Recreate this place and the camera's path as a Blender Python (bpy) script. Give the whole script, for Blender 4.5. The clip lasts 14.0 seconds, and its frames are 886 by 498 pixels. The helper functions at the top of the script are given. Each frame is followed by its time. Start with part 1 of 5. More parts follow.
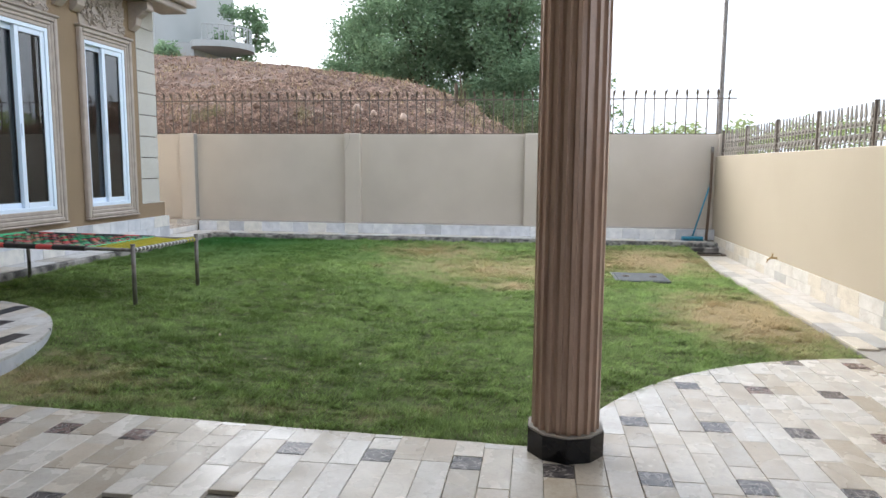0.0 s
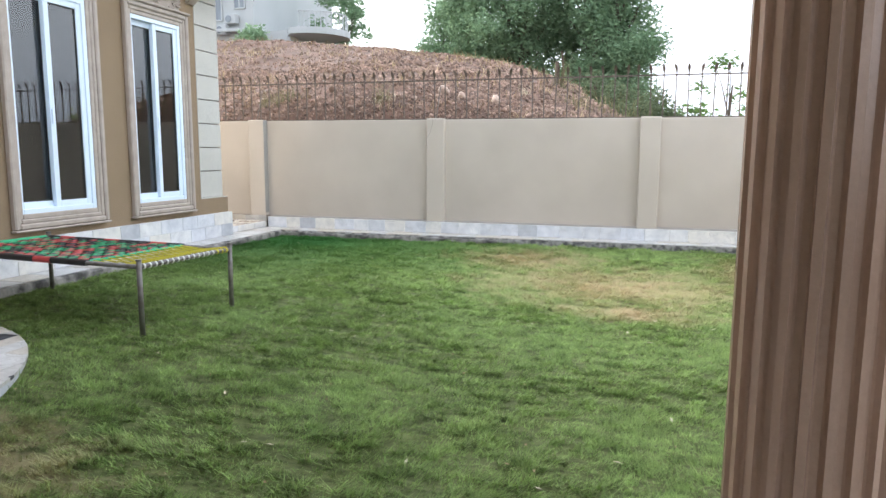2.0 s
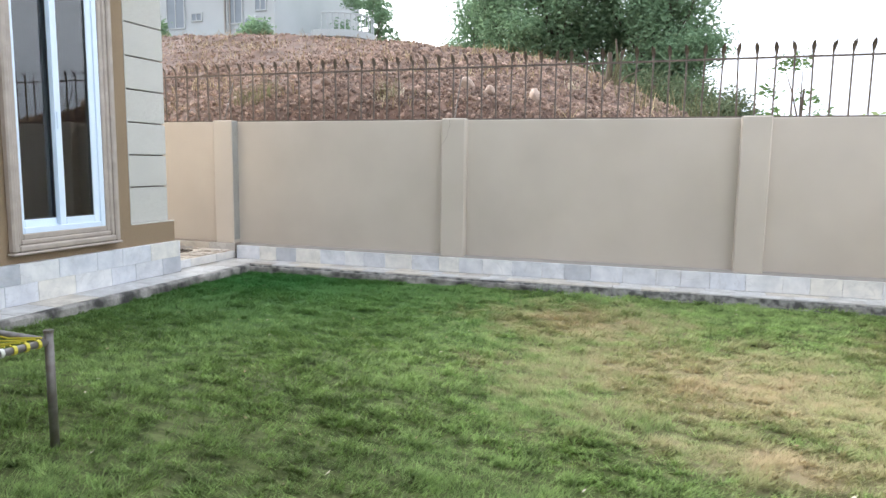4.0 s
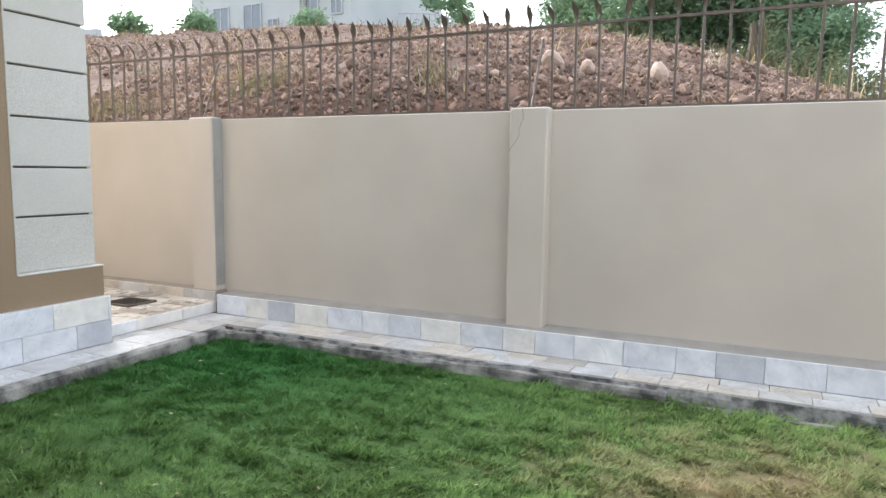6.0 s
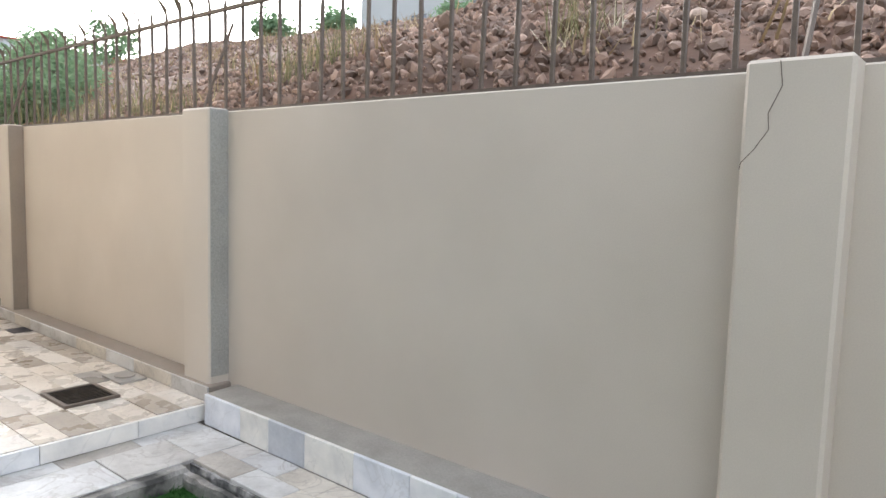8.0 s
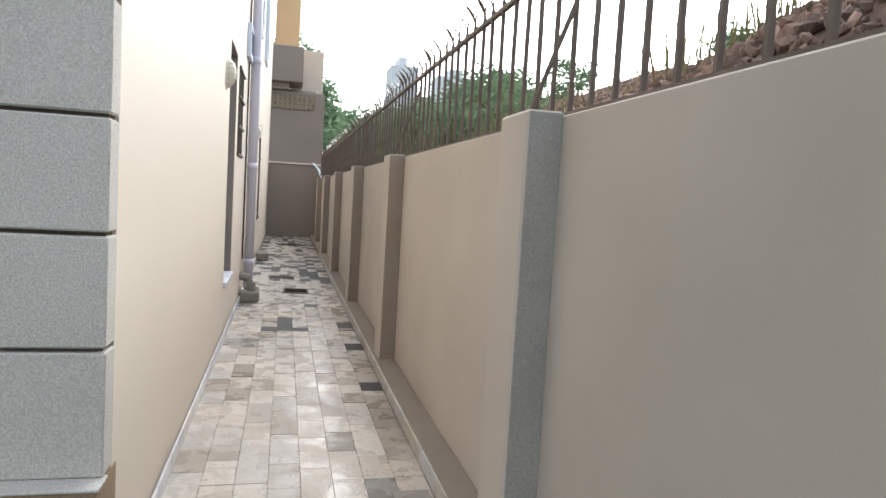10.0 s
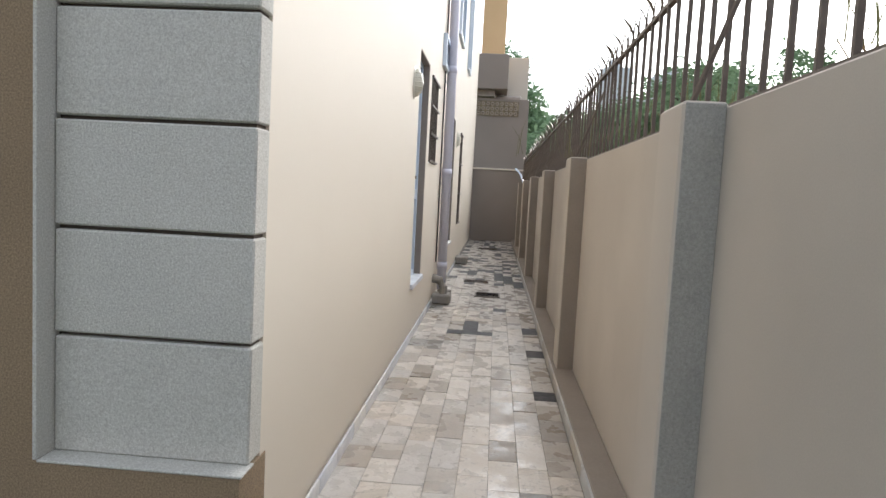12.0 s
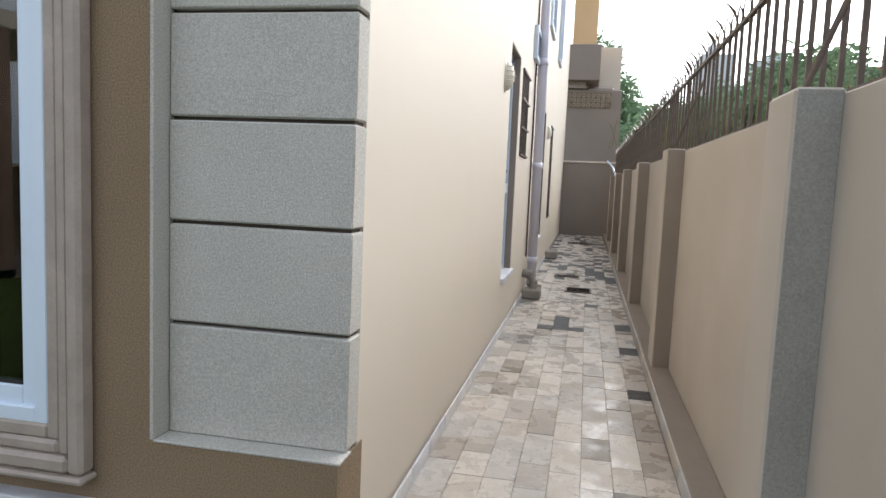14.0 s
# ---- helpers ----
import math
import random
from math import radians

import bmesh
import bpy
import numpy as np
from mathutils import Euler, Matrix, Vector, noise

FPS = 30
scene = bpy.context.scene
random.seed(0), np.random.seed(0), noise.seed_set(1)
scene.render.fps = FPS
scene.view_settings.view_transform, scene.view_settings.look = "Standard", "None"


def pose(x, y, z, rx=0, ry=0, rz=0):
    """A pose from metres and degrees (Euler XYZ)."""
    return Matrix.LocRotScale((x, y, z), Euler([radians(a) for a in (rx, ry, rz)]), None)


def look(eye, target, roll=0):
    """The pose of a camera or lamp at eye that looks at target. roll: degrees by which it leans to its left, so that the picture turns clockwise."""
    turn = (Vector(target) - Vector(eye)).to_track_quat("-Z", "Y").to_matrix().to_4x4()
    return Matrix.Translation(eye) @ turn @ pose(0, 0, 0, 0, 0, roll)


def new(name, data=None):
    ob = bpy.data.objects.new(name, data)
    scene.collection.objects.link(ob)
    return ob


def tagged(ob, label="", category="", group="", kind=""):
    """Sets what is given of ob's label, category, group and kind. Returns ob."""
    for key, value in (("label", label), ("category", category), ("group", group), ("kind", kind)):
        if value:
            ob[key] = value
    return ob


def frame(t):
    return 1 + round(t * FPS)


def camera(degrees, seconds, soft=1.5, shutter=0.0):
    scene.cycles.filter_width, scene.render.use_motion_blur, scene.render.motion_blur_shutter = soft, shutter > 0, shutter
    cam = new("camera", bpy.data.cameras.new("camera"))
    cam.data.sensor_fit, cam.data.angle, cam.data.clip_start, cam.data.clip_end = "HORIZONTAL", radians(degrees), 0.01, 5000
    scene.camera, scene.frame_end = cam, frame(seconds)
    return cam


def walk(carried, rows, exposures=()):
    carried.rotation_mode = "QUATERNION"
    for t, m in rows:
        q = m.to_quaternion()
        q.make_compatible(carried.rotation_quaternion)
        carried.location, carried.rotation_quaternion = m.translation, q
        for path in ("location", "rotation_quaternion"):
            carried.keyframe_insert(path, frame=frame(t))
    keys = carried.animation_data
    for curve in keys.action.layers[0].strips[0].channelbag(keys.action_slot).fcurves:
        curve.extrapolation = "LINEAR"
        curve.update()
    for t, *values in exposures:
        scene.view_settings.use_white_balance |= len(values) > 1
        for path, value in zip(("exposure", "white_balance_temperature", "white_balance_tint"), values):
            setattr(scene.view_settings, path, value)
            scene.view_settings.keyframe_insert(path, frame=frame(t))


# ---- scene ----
cam = camera(65.7, 14.0)
PATH = [
    (0, (-0.59, -0.356, 1.646), (-0.858, 1.611, 1.409), 0.4),
    (0.5, (-0.559, -0.156, 1.664), (-0.826, 1.81, 1.418), 0.3),
    (1, (-0.593, 0.224, 1.663), (-0.872, 2.187, 1.404), 0.4),
    (1.5, (-0.707, 0.758, 1.692), (-1.148, 2.69, 1.423), 0.4),
    (2, (-0.813, 1.422, 1.693), (-1.355, 3.328, 1.418), 0.3),
    (2.5, (-0.969, 2.147, 1.697), (-1.565, 4.038, 1.43), 0.2),
    (3, (-1.094, 2.876, 1.705), (-1.705, 4.763, 1.446), 0.3),
    (3.2, (-1.172, 3.151, 1.698), (-1.786, 5.037, 1.447), 0.5),
    (5.3, (-1.952, 6.305, 1.755), (-2.694, 8.146, 1.513), 0.9),
    (5.5, (-2.033, 6.629, 1.736), (-2.826, 8.451, 1.508), 1.0),
    (6, (-2.357, 7.303, 1.773), (-3.215, 9.095, 1.549), 0.7),
    (6.5, (-2.71, 7.973, 1.804), (-3.661, 9.718, 1.58), 0.9),
    (7, (-2.897, 8.761, 1.813), (-3.976, 10.432, 1.605), 0.7),
    (7.2, (-2.99, 9.049, 1.833), (-4.099, 10.7, 1.622), 0.8),
    (9.3, (-4.541, 11.201, 1.897), (-6.272, 12.192, 1.746), 3.1),
    (9.5, (-4.67, 11.319, 1.92), (-6.479, 12.159, 1.764), 3.1),
    (10, (-4.942, 11.503, 1.942), (-6.884, 11.957, 1.792), 3.4),
    (10.5, (-5.055, 11.586, 1.897), (-7.033, 11.838, 1.753), 3.3),
    (11, (-5.089, 11.652, 1.931), (-7.082, 11.732, 1.777), 3.1),
    (11.5, (-5.059, 11.695, 1.94), (-7.052, 11.638, 1.775), 3.2),
    (12, (-5.039, 11.753, 1.95), (-7.027, 11.606, 1.781), 3.0),
    (12.5, (-5.058, 11.77, 1.909), (-7.037, 11.55, 1.728), 2.8),
    (13, (-5.045, 11.767, 1.935), (-7.016, 11.488, 1.749), 2.7),
    (13.5, (-5.071, 11.762, 1.932), (-7.033, 11.426, 1.737), 2.7),
    (14, (-5.036, 11.734, 1.95), (-6.986, 11.334, 1.752), 2.5),
]
walk(cam, [(t, look(e, g, r)) for t, e, g, r in PATH],
     exposures=[(0, 1.02), (1.3, 1.2), (2, 1.42), (3, 1.35), (5.3, 1.28), (7.2, 1.25), (9.5, 0.72), (10.5, 0.42), (11.5, 0.33), (14, 0.36)])

# ---- light ----
world = bpy.data.worlds.new("hazy_sky")
scene.world = world
world.use_nodes = True
wn = world.node_tree.nodes
sky = wn.new("ShaderNodeTexSky")
sky.sky_type = 'NISHITA'
sky.sun_disc = False
sky.sun_elevation = radians(30)
sky.sun_rotation = radians(300)
sky.air_density, sky.dust_density, sky.ozone_density = 1.0, 6.0, 1.0
soft_sky = wn.new("ShaderNodeHueSaturation")
soft_sky.inputs["Saturation"].default_value = 0.12
soft_sky.inputs["Value"].default_value = 1.5
world.node_tree.links.new(sky.outputs[0], soft_sky.inputs["Color"])
veil = wn.new("ShaderNodeMixRGB")
veil.blend_type = 'ADD'
veil.inputs[0].default_value = 1.0
veil.inputs[2].default_value = (5.2, 6.0, 7.4, 1)
world.node_tree.links.new(soft_sky.outputs[0], veil.inputs[1])
world.node_tree.links.new(veil.outputs[0], wn["Background"].inputs[0])
wn["Background"].inputs[1].default_value = 0.095
sun_data = bpy.data.lights.new("sun", 'SUN')
sun_data.energy, sun_data.angle, sun_data.color = 0.3, radians(45), (1.0, 0.94, 0.86)
sun = new("sun", sun_data)
sun.matrix_world = look((-24, 14, 18), (0, 0, 0))



# ---- materials ----
def material(name, colour, rough=0.8, second=None, spread=0.5, size=3.0, grain=60.0, grain_amount=0.12, bump=0.2, bump_size=None,
             metal=0.0, spec=0.5, random_ramp=None, rough_to=None, veins=None, islands=None):
    m = bpy.data.materials.new(name)
    m.use_nodes = True
    nt = m.node_tree
    b = nt.nodes["Principled BSDF"]
    b.inputs["Roughness"].default_value = rough
    b.inputs["Metallic"].default_value = metal
    b.inputs["Specular IOR Level"].default_value = spec
    co = nt.nodes.new("ShaderNodeTexCoord").outputs["Object"]
    if random_ramp:
        info = nt.nodes.new("ShaderNodeObjectInfo").outputs["Random"]
        off = nt.nodes.new("ShaderNodeVectorMath")
        off.operation = 'ADD'
        mul = nt.nodes.new("ShaderNodeMath")
        mul.operation = 'MULTIPLY'
        mul.inputs[1].default_value = 57.0
        nt.links.new(info, mul.inputs[0])
        nt.links.new(co, off.inputs[0])
        nt.links.new(mul.outputs[0], off.inputs[1])
        co = off.outputs[0]
    big = nt.nodes.new("ShaderNodeTexNoise")
    big.inputs["Scale"].default_value, big.inputs["Detail"].default_value = size, 5
    fine = nt.nodes.new("ShaderNodeTexNoise")
    fine.inputs["Scale"].default_value, fine.inputs["Detail"].default_value = grain, 3
    fine.inputs["Roughness"].default_value = 0.8
    nt.links.new(co, big.inputs["Vector"])
    nt.links.new(co, fine.inputs["Vector"])
    mix = nt.nodes.new("ShaderNodeMixRGB")
    second = second or tuple(c * 0.82 for c in colour)
    mix.inputs[1].default_value, mix.inputs[2].default_value = (*colour, 1), (*second, 1)
    fac = nt.nodes.new("ShaderNodeMapRange")
    fac.inputs["From Min"].default_value, fac.inputs["From Max"].default_value = 0.5 - spread / 2, 0.5 + spread / 2
    nt.links.new(big.outputs[0], fac.inputs[0])
    nt.links.new(fac.outputs[0], mix.inputs[0])
    colour_out = mix.outputs[0]
    if rough_to is not None:
        worn = nt.nodes.new("ShaderNodeTexNoise")
        worn.inputs["Scale"].default_value, worn.inputs["Detail"].default_value = size * 0.8, 4
        nt.links.new(co, worn.inputs["Vector"])
        rr = nt.nodes.new("ShaderNodeMapRange")
        rr.inputs["From Min"].default_value, rr.inputs["From Max"].default_value = 0.38, 0.62
        rr.inputs["To Min"].default_value, rr.inputs["To Max"].default_value = rough, rough_to
        nt.links.new(worn.outputs[0], rr.inputs[0])
        nt.links.new(rr.outputs[0], b.inputs["Roughness"])
    if random_ramp:
        r = nt.nodes.new("ShaderNodeValToRGB")
        r.color_ramp.interpolation = 'CONSTANT'
        while len(r.color_ramp.elements) < len(random_ramp):
            r.color_ramp.elements.new(1.0)
        for e, (p, c) in zip(r.color_ramp.elements, random_ramp):
            e.position, e.color = p, (*c, 1)
        nt.links.new(info, r.inputs[0])
        tint = nt.nodes.new("ShaderNodeMixRGB")
        tint.blend_type = 'MULTIPLY'
        tint.inputs[0].default_value = 1.0
        nt.links.new(colour_out, tint.inputs[1])
        nt.links.new(r.outputs[0], tint.inputs[2])
        colour_out = tint.outputs[0]
    if islands:
        isl = nt.nodes.new("ShaderNodeNewGeometry").outputs["Random Per Island"]
        ir = nt.nodes.new("ShaderNodeMapRange")
        ir.inputs["To Min"].default_value, ir.inputs["To Max"].default_value = islands
        nt.links.new(isl, ir.inputs[0])
        scaled = nt.nodes.new("ShaderNodeVectorMath")
        scaled.operation = 'SCALE'
        nt.links.new(colour_out, scaled.inputs[0])
        nt.links.new(ir.outputs[0], scaled.inputs["Scale"])
        colour_out = scaled.outputs[0]
    if veins:
        vein_colour, vein_scale, vein_width, vein_amount = veins
        vn = nt.nodes.new("ShaderNodeTexNoise")
        vn.inputs["Scale"].default_value, vn.inputs["Detail"].default_value, vn.inputs["Distortion"].default_value = vein_scale, 5, 1.4
        nt.links.new(co, vn.inputs["Vector"])
        off_mid = nt.nodes.new("ShaderNodeMath")
        off_mid.operation = 'SUBTRACT'
        off_mid.inputs[1].default_value = 0.5
        nt.links.new(vn.outputs[0], off_mid.inputs[0])
        dist = nt.nodes.new("ShaderNodeMath")
        dist.operation = 'ABSOLUTE'
        nt.links.new(off_mid.outputs[0], dist.inputs[0])
        vr = nt.nodes.new("ShaderNodeMapRange")
        vr.inputs["From Min"].default_value, vr.inputs["From Max"].default_value = 0.0, vein_width
        vr.inputs["To Min"].default_value, vr.inputs["To Max"].default_value = vein_amount, 0.0
        nt.links.new(dist.outputs[0], vr.inputs[0])
        vm = nt.nodes.new("ShaderNodeMixRGB")
        vm.inputs[2].default_value = (*vein_colour, 1)
        nt.links.new(vr.outputs[0], vm.inputs[0])
        nt.links.new(colour_out, vm.inputs[1])
        colour_out = vm.outputs[0]
    over = nt.nodes.new("ShaderNodeMixRGB")
    over.blend_type = 'OVERLAY'
    over.inputs[0].default_value = grain_amount
    nt.links.new(colour_out, over.inputs[1])
    nt.links.new(fine.outputs[0], over.inputs[2])
    nt.links.new(over.outputs[0], b.inputs["Base Color"])
    if bump:
        bp = nt.nodes.new("ShaderNodeBump")
        bp.inputs["Strength"].default_value = bump
        bp.inputs["Distance"].default_value = 0.01
        if bump_size:
            bn = nt.nodes.new("ShaderNodeTexNoise")
            bn.inputs["Scale"].default_value, bn.inputs["Detail"].default_value = bump_size, 4
            nt.links.new(co, bn.inputs["Vector"])
            nt.links.new(bn.outputs[0], bp.inputs["Height"])
        else:
            nt.links.new(fine.outputs[0], bp.inputs["Height"])
        nt.links.new(bp.outputs[0], b.inputs["Normal"])
    return m


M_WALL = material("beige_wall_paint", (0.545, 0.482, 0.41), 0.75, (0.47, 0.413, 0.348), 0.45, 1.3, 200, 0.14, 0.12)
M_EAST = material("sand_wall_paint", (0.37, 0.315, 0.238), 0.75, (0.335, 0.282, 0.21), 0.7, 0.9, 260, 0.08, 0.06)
M_NWALL = material("cream_house_paint", (0.73, 0.655, 0.55), 0.6, (0.68, 0.605, 0.505), 0.8, 0.7, 260, 0.06, 0.05)
M_BROWN = material("rough_brown_render", (0.30, 0.215, 0.135), 0.9, (0.26, 0.185, 0.115), 0.6, 2.0, 150, 0.9, 0.5)
M_QUOIN = material("grey_quoin_render", (0.56, 0.54, 0.49), 0.9, (0.50, 0.485, 0.44), 0.6, 2.5, 150, 0.8, 0.4)
# Dark colour puts the quoin grooves' shade in; the wall crack uses it too.
M_GROOVE = material("groove_shade_and_crack", (0.14, 0.11, 0.09), 0.9)
M_MOULD = material("moulding_paint", (0.46, 0.39, 0.335), 0.5, (0.35, 0.295, 0.25), 0.5, 9, 80, 0.15, 0.2)
M_COL = material("bronze_column_paint", (0.48, 0.345, 0.275), 0.27, (0.38, 0.265, 0.205), 0.6, 4, 60, 0.12, 0.08, metal=0.1)
M_BLACK = material("black_polished_stone", (0.005, 0.005, 0.006), 0.12, (0.010, 0.010, 0.012), 0.3, 14, 60, 0.1, 0.02, spec=0.3)
M_UPVC = material("white_window_plastic", (0.74, 0.84, 0.95), 0.3, (0.70, 0.80, 0.92), 0.8, 4, 60, 0.02, 0.0)
M_FLAT_BLACK = material("gasket_and_pit_black", (0.015, 0.016, 0.018), 0.6, bump=0)
M_MARBLE = material("white_marble", (0.78, 0.775, 0.765), 0.4, (0.60, 0.605, 0.615), 0.35, 7, 40, 0.15, 0.1, veins=((0.42, 0.41, 0.40), 2.2, 0.014, 0.3),
                    random_ramp=[(0, (1, 1, 1)), (0.35, (0.93, 0.95, 1.0)), (0.6, (1, 0.97, 0.91)), (0.8, (0.88, 0.89, 0.92)), (0.95, (0.68, 0.7, 0.74))])
M_CREAM = material("cream_marble", (0.57, 0.545, 0.50), 0.4, (0.45, 0.425, 0.385), 0.35, 6, 40, 0.15, 0.1, veins=((0.38, 0.33, 0.27), 3.0, 0.022, 0.45),
                   random_ramp=[(0, (1, 1, 1)), (0.3, (0.94, 0.92, 0.9)), (0.55, (1, 0.94, 0.84)), (0.8, (0.9, 0.88, 0.86)), (0.9, (0.66, 0.67, 0.69))])
# Marble darkened for flat slabs, offsetting the full sky light they catch.
M_SLAB = material("worn_darkened_marble_slab", (0.60, 0.59, 0.57), 0.5, (0.42, 0.405, 0.385), 0.4, 6, 40, 0.2, 0.15, veins=((0.30, 0.27, 0.24), 3.5, 0.025, 0.55),
                  random_ramp=[(0, (1, 1, 1)), (0.35, (0.97, 0.98, 1.0)), (0.6, (1, 0.93, 0.83)), (0.8, (0.9, 0.88, 0.86)), (0.93, (0.74, 0.69, 0.63))])
M_PORCH = material("porch_stone", (0.56, 0.535, 0.49), 0.10, (0.43, 0.39, 0.34), 0.45, 5, 50, 0.22, 0.10, rough_to=0.4, veins=((0.30, 0.25, 0.20), 3.0, 0.016, 0.3),
                   random_ramp=[(0, (1, 1, 1)), (0.3, (1, 0.96, 0.9)), (0.55, (0.84, 0.77, 0.68)), (0.70, (1.05, 1.04, 1.03)), (0.86, (0.76, 0.71, 0.64))])
M_ALLEY = material("alley_stone", (0.59, 0.55, 0.50), 0.14, (0.49, 0.45, 0.40), 0.5, 7, 60, 0.3, 0.2, 14, rough_to=0.5, spec=0.42, veins=((0.27, 0.23, 0.19), 4.5, 0.022, 0.55),
                   random_ramp=[(0, (1, 1, 1)), (0.22, (0.80, 0.765, 0.725)), (0.38, (1.16, 1.14, 1.11)), (0.54, (0.70, 0.645, 0.585)), (0.64, (1.08, 1.03, 0.97)), (0.78, (0.56, 0.51, 0.455)), (0.85, (1.2, 1.18, 1.15)), (0.95, (0.5, 0.5, 0.5))])
M_DARK = material("dark_veined_stone", (0.05, 0.05, 0.053), 0.5, (0.02, 0.02, 0.023), 0.14, 16, 60, 0.2, 0.05, spec=0.18,
                  random_ramp=[(0, (1, 1, 1)), (0.4, (1.15, 1.2, 1.28)), (0.7, (1.1, 0.95, 0.9))])
M_VEIN = material("dark_stone_with_pale_veins", (0.035, 0.034, 0.035), 0.25, (0.10, 0.085, 0.08), 0.3, 20, 60, 0.2, 0.05, spec=0.4, veins=((0.34, 0.30, 0.28), 11, 0.03, 0.9),
                  random_ramp=[(0, (1, 1, 1)), (0.35, (2.6, 3.0, 3.2)), (0.5, (1.6, 1.1, 1.0)), (0.75, (1.1, 1.1, 1.15))])
M_GROUT = material("grey_mortar", (0.40, 0.37, 0.33), 0.9, (0.28, 0.255, 0.225), 0.5, 8, 90, 0.3, 0.5)
M_CURB = material("crumbling_cement", (0.33, 0.31, 0.285), 0.9, (0.06, 0.057, 0.053), 0.24, 5.5, 50, 0.4, 1.0, 30)
# Dark cement with paler patches, used on the curb face and groove.
M_CURB_DARK = material("dark_patchy_cement", (0.10, 0.098, 0.095), 0.9, (0.32, 0.31, 0.295), 0.2, 13, 50, 0.4, 1.0, 30)
M_LEDGE = material("brown_cement_ledge", (0.30, 0.25, 0.205), 0.85, (0.24, 0.20, 0.165), 0.5, 3, 90, 0.2, 0.15)
M_FILLET = material("dusty_grey_cement_ledge", (0.34, 0.315, 0.28), 0.9, (0.25, 0.23, 0.205), 0.5, 5, 90, 0.3, 0.3)
M_JOINT = material("dark_paving_joint", (0.30, 0.275, 0.245), 0.9, (0.2, 0.18, 0.16), 0.5, 8, 90, 0.3, 0.4)
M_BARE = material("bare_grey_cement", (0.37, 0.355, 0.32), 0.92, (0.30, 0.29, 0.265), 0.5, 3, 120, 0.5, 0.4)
M_MANHOLE = material("dark_iron_lid", (0.10, 0.11, 0.115), 0.75, (0.06, 0.065, 0.07), 0.5, 9, 60, 0.3, 0.3)
M_SOIL = material("turf_soil", (0.10, 0.13, 0.045), 0.95, (0.16, 0.13, 0.07), 0.4, 1.6, 90, 0.4, 0.6)
M_EARTH = material("brown_rubble_earth", (0.165, 0.095, 0.066), 0.95, (0.085, 0.052, 0.038), 0.3, 3.5, 14, 0.45, 1.0, 9)
M_ROCK = material("brown_field_stone", (0.33, 0.225, 0.17), 0.9, (0.20, 0.13, 0.097), 0.4, 3.3, 18, 0.3, 0.6, islands=(0.4, 1.35))
M_PALE_ROCK = material("pale_boulder", (0.52, 0.41, 0.33), 0.9, (0.38, 0.28, 0.22), 0.5, 4, 30, 0.3, 0.6)
M_STRAW = material("dry_straw", (0.44, 0.34, 0.19), 0.9, (0.30, 0.22, 0.12), 0.5, 2, 40, 0.1, 0)
M_DRY_LEAF = material("dry_leaf", (0.62, 0.58, 0.45), 0.8, (0.45, 0.36, 0.22), 0.5, 2, 40, 0.1, 0)
M_IRON = material("rusty_brown_iron", (0.155, 0.12, 0.095), 0.45, (0.09, 0.07, 0.057), 0.5, 9, 60, 0.25, 0.2, metal=0.3)
M_IRON_GREY = material("weathered_cast_iron", (0.26, 0.235, 0.20), 0.6, (0.17, 0.15, 0.13), 0.5, 9, 60, 0.25, 0.2, metal=0.2)
M_BARK = material("tree_bark", (0.13, 0.10, 0.075), 0.95, (0.08, 0.06, 0.045), 0.5, 5, 40, 0.3, 0.6)
M_STEEL = material("worn_steel_pipe", (0.21, 0.20, 0.19), 0.45, (0.12, 0.10, 0.085), 0.4, 14, 60, 0.2, 0.1, metal=0.4)
M_WHITE_HOUSE = material("white_house_paint", (0.43, 0.445, 0.44), 0.8, (0.37, 0.385, 0.38), 0.6, 0.5, 20, 0.05, 0)
M_GLASS_FAR = material("far_window_glass", (0.20, 0.23, 0.25), 0.12, (0.15, 0.17, 0.19), 0.5, 1, 20, 0.05, 0)
M_PIPE = material("lavender_plastic_pipe", (0.72, 0.71, 0.80), 0.35, (0.66, 0.65, 0.74), 0.6, 3, 50, 0.05, 0)
M_CONCRETE = material("grey_concrete", (0.33, 0.30, 0.27), 0.9, (0.25, 0.23, 0.2), 0.5, 4, 60, 0.3, 0.4)
M_LAMP = material("opal_lamp_glass", (0.72, 0.69, 0.58), 0.25, (0.68, 0.64, 0.52), 0.5, 8, 40, 0.03, 0)
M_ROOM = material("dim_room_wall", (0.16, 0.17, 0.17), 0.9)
M_CURTAIN = material("grey_green_curtain", (0.42, 0.53, 0.54), 0.9, (0.28, 0.37, 0.38), 0.5, 3, 90, 0.1, 0)
M_BLUE = material("blue_broom_plastic", (0.03, 0.24, 0.36), 0.45, (0.02, 0.18, 0.29), 0.5, 9, 60, 0.1, 0)
M_WOOD = material("dark_weathered_wood", (0.13, 0.085, 0.055), 0.8, (0.08, 0.05, 0.035), 0.5, 9, 60, 0.3, 0.3)
M_BRASS = material("old_brass", (0.35, 0.24, 0.11), 0.4, metal=0.8, bump=0.05)
M_END = material("mauve_brown_plaster", (0.31, 0.26, 0.225), 0.85, (0.26, 0.22, 0.19), 0.6, 0.8, 90, 0.1, 0.2)
# Warm ceiling light on the far balcony pillar, put into its colour.
M_ORANGE = material("ceiling_lit_ochre", (0.74, 0.50, 0.27), 0.7, (0.66, 0.44, 0.23), 0.5, 1, 60, 0.05, 0)
# Distance haze over the far buildings is put into this pale colour.
M_TOWER = material("hazed_pale_concrete", (0.70, 0.74, 0.76), 0.9, (0.62, 0.66, 0.69), 0.5, 0.05, 1, 0.02, 0)
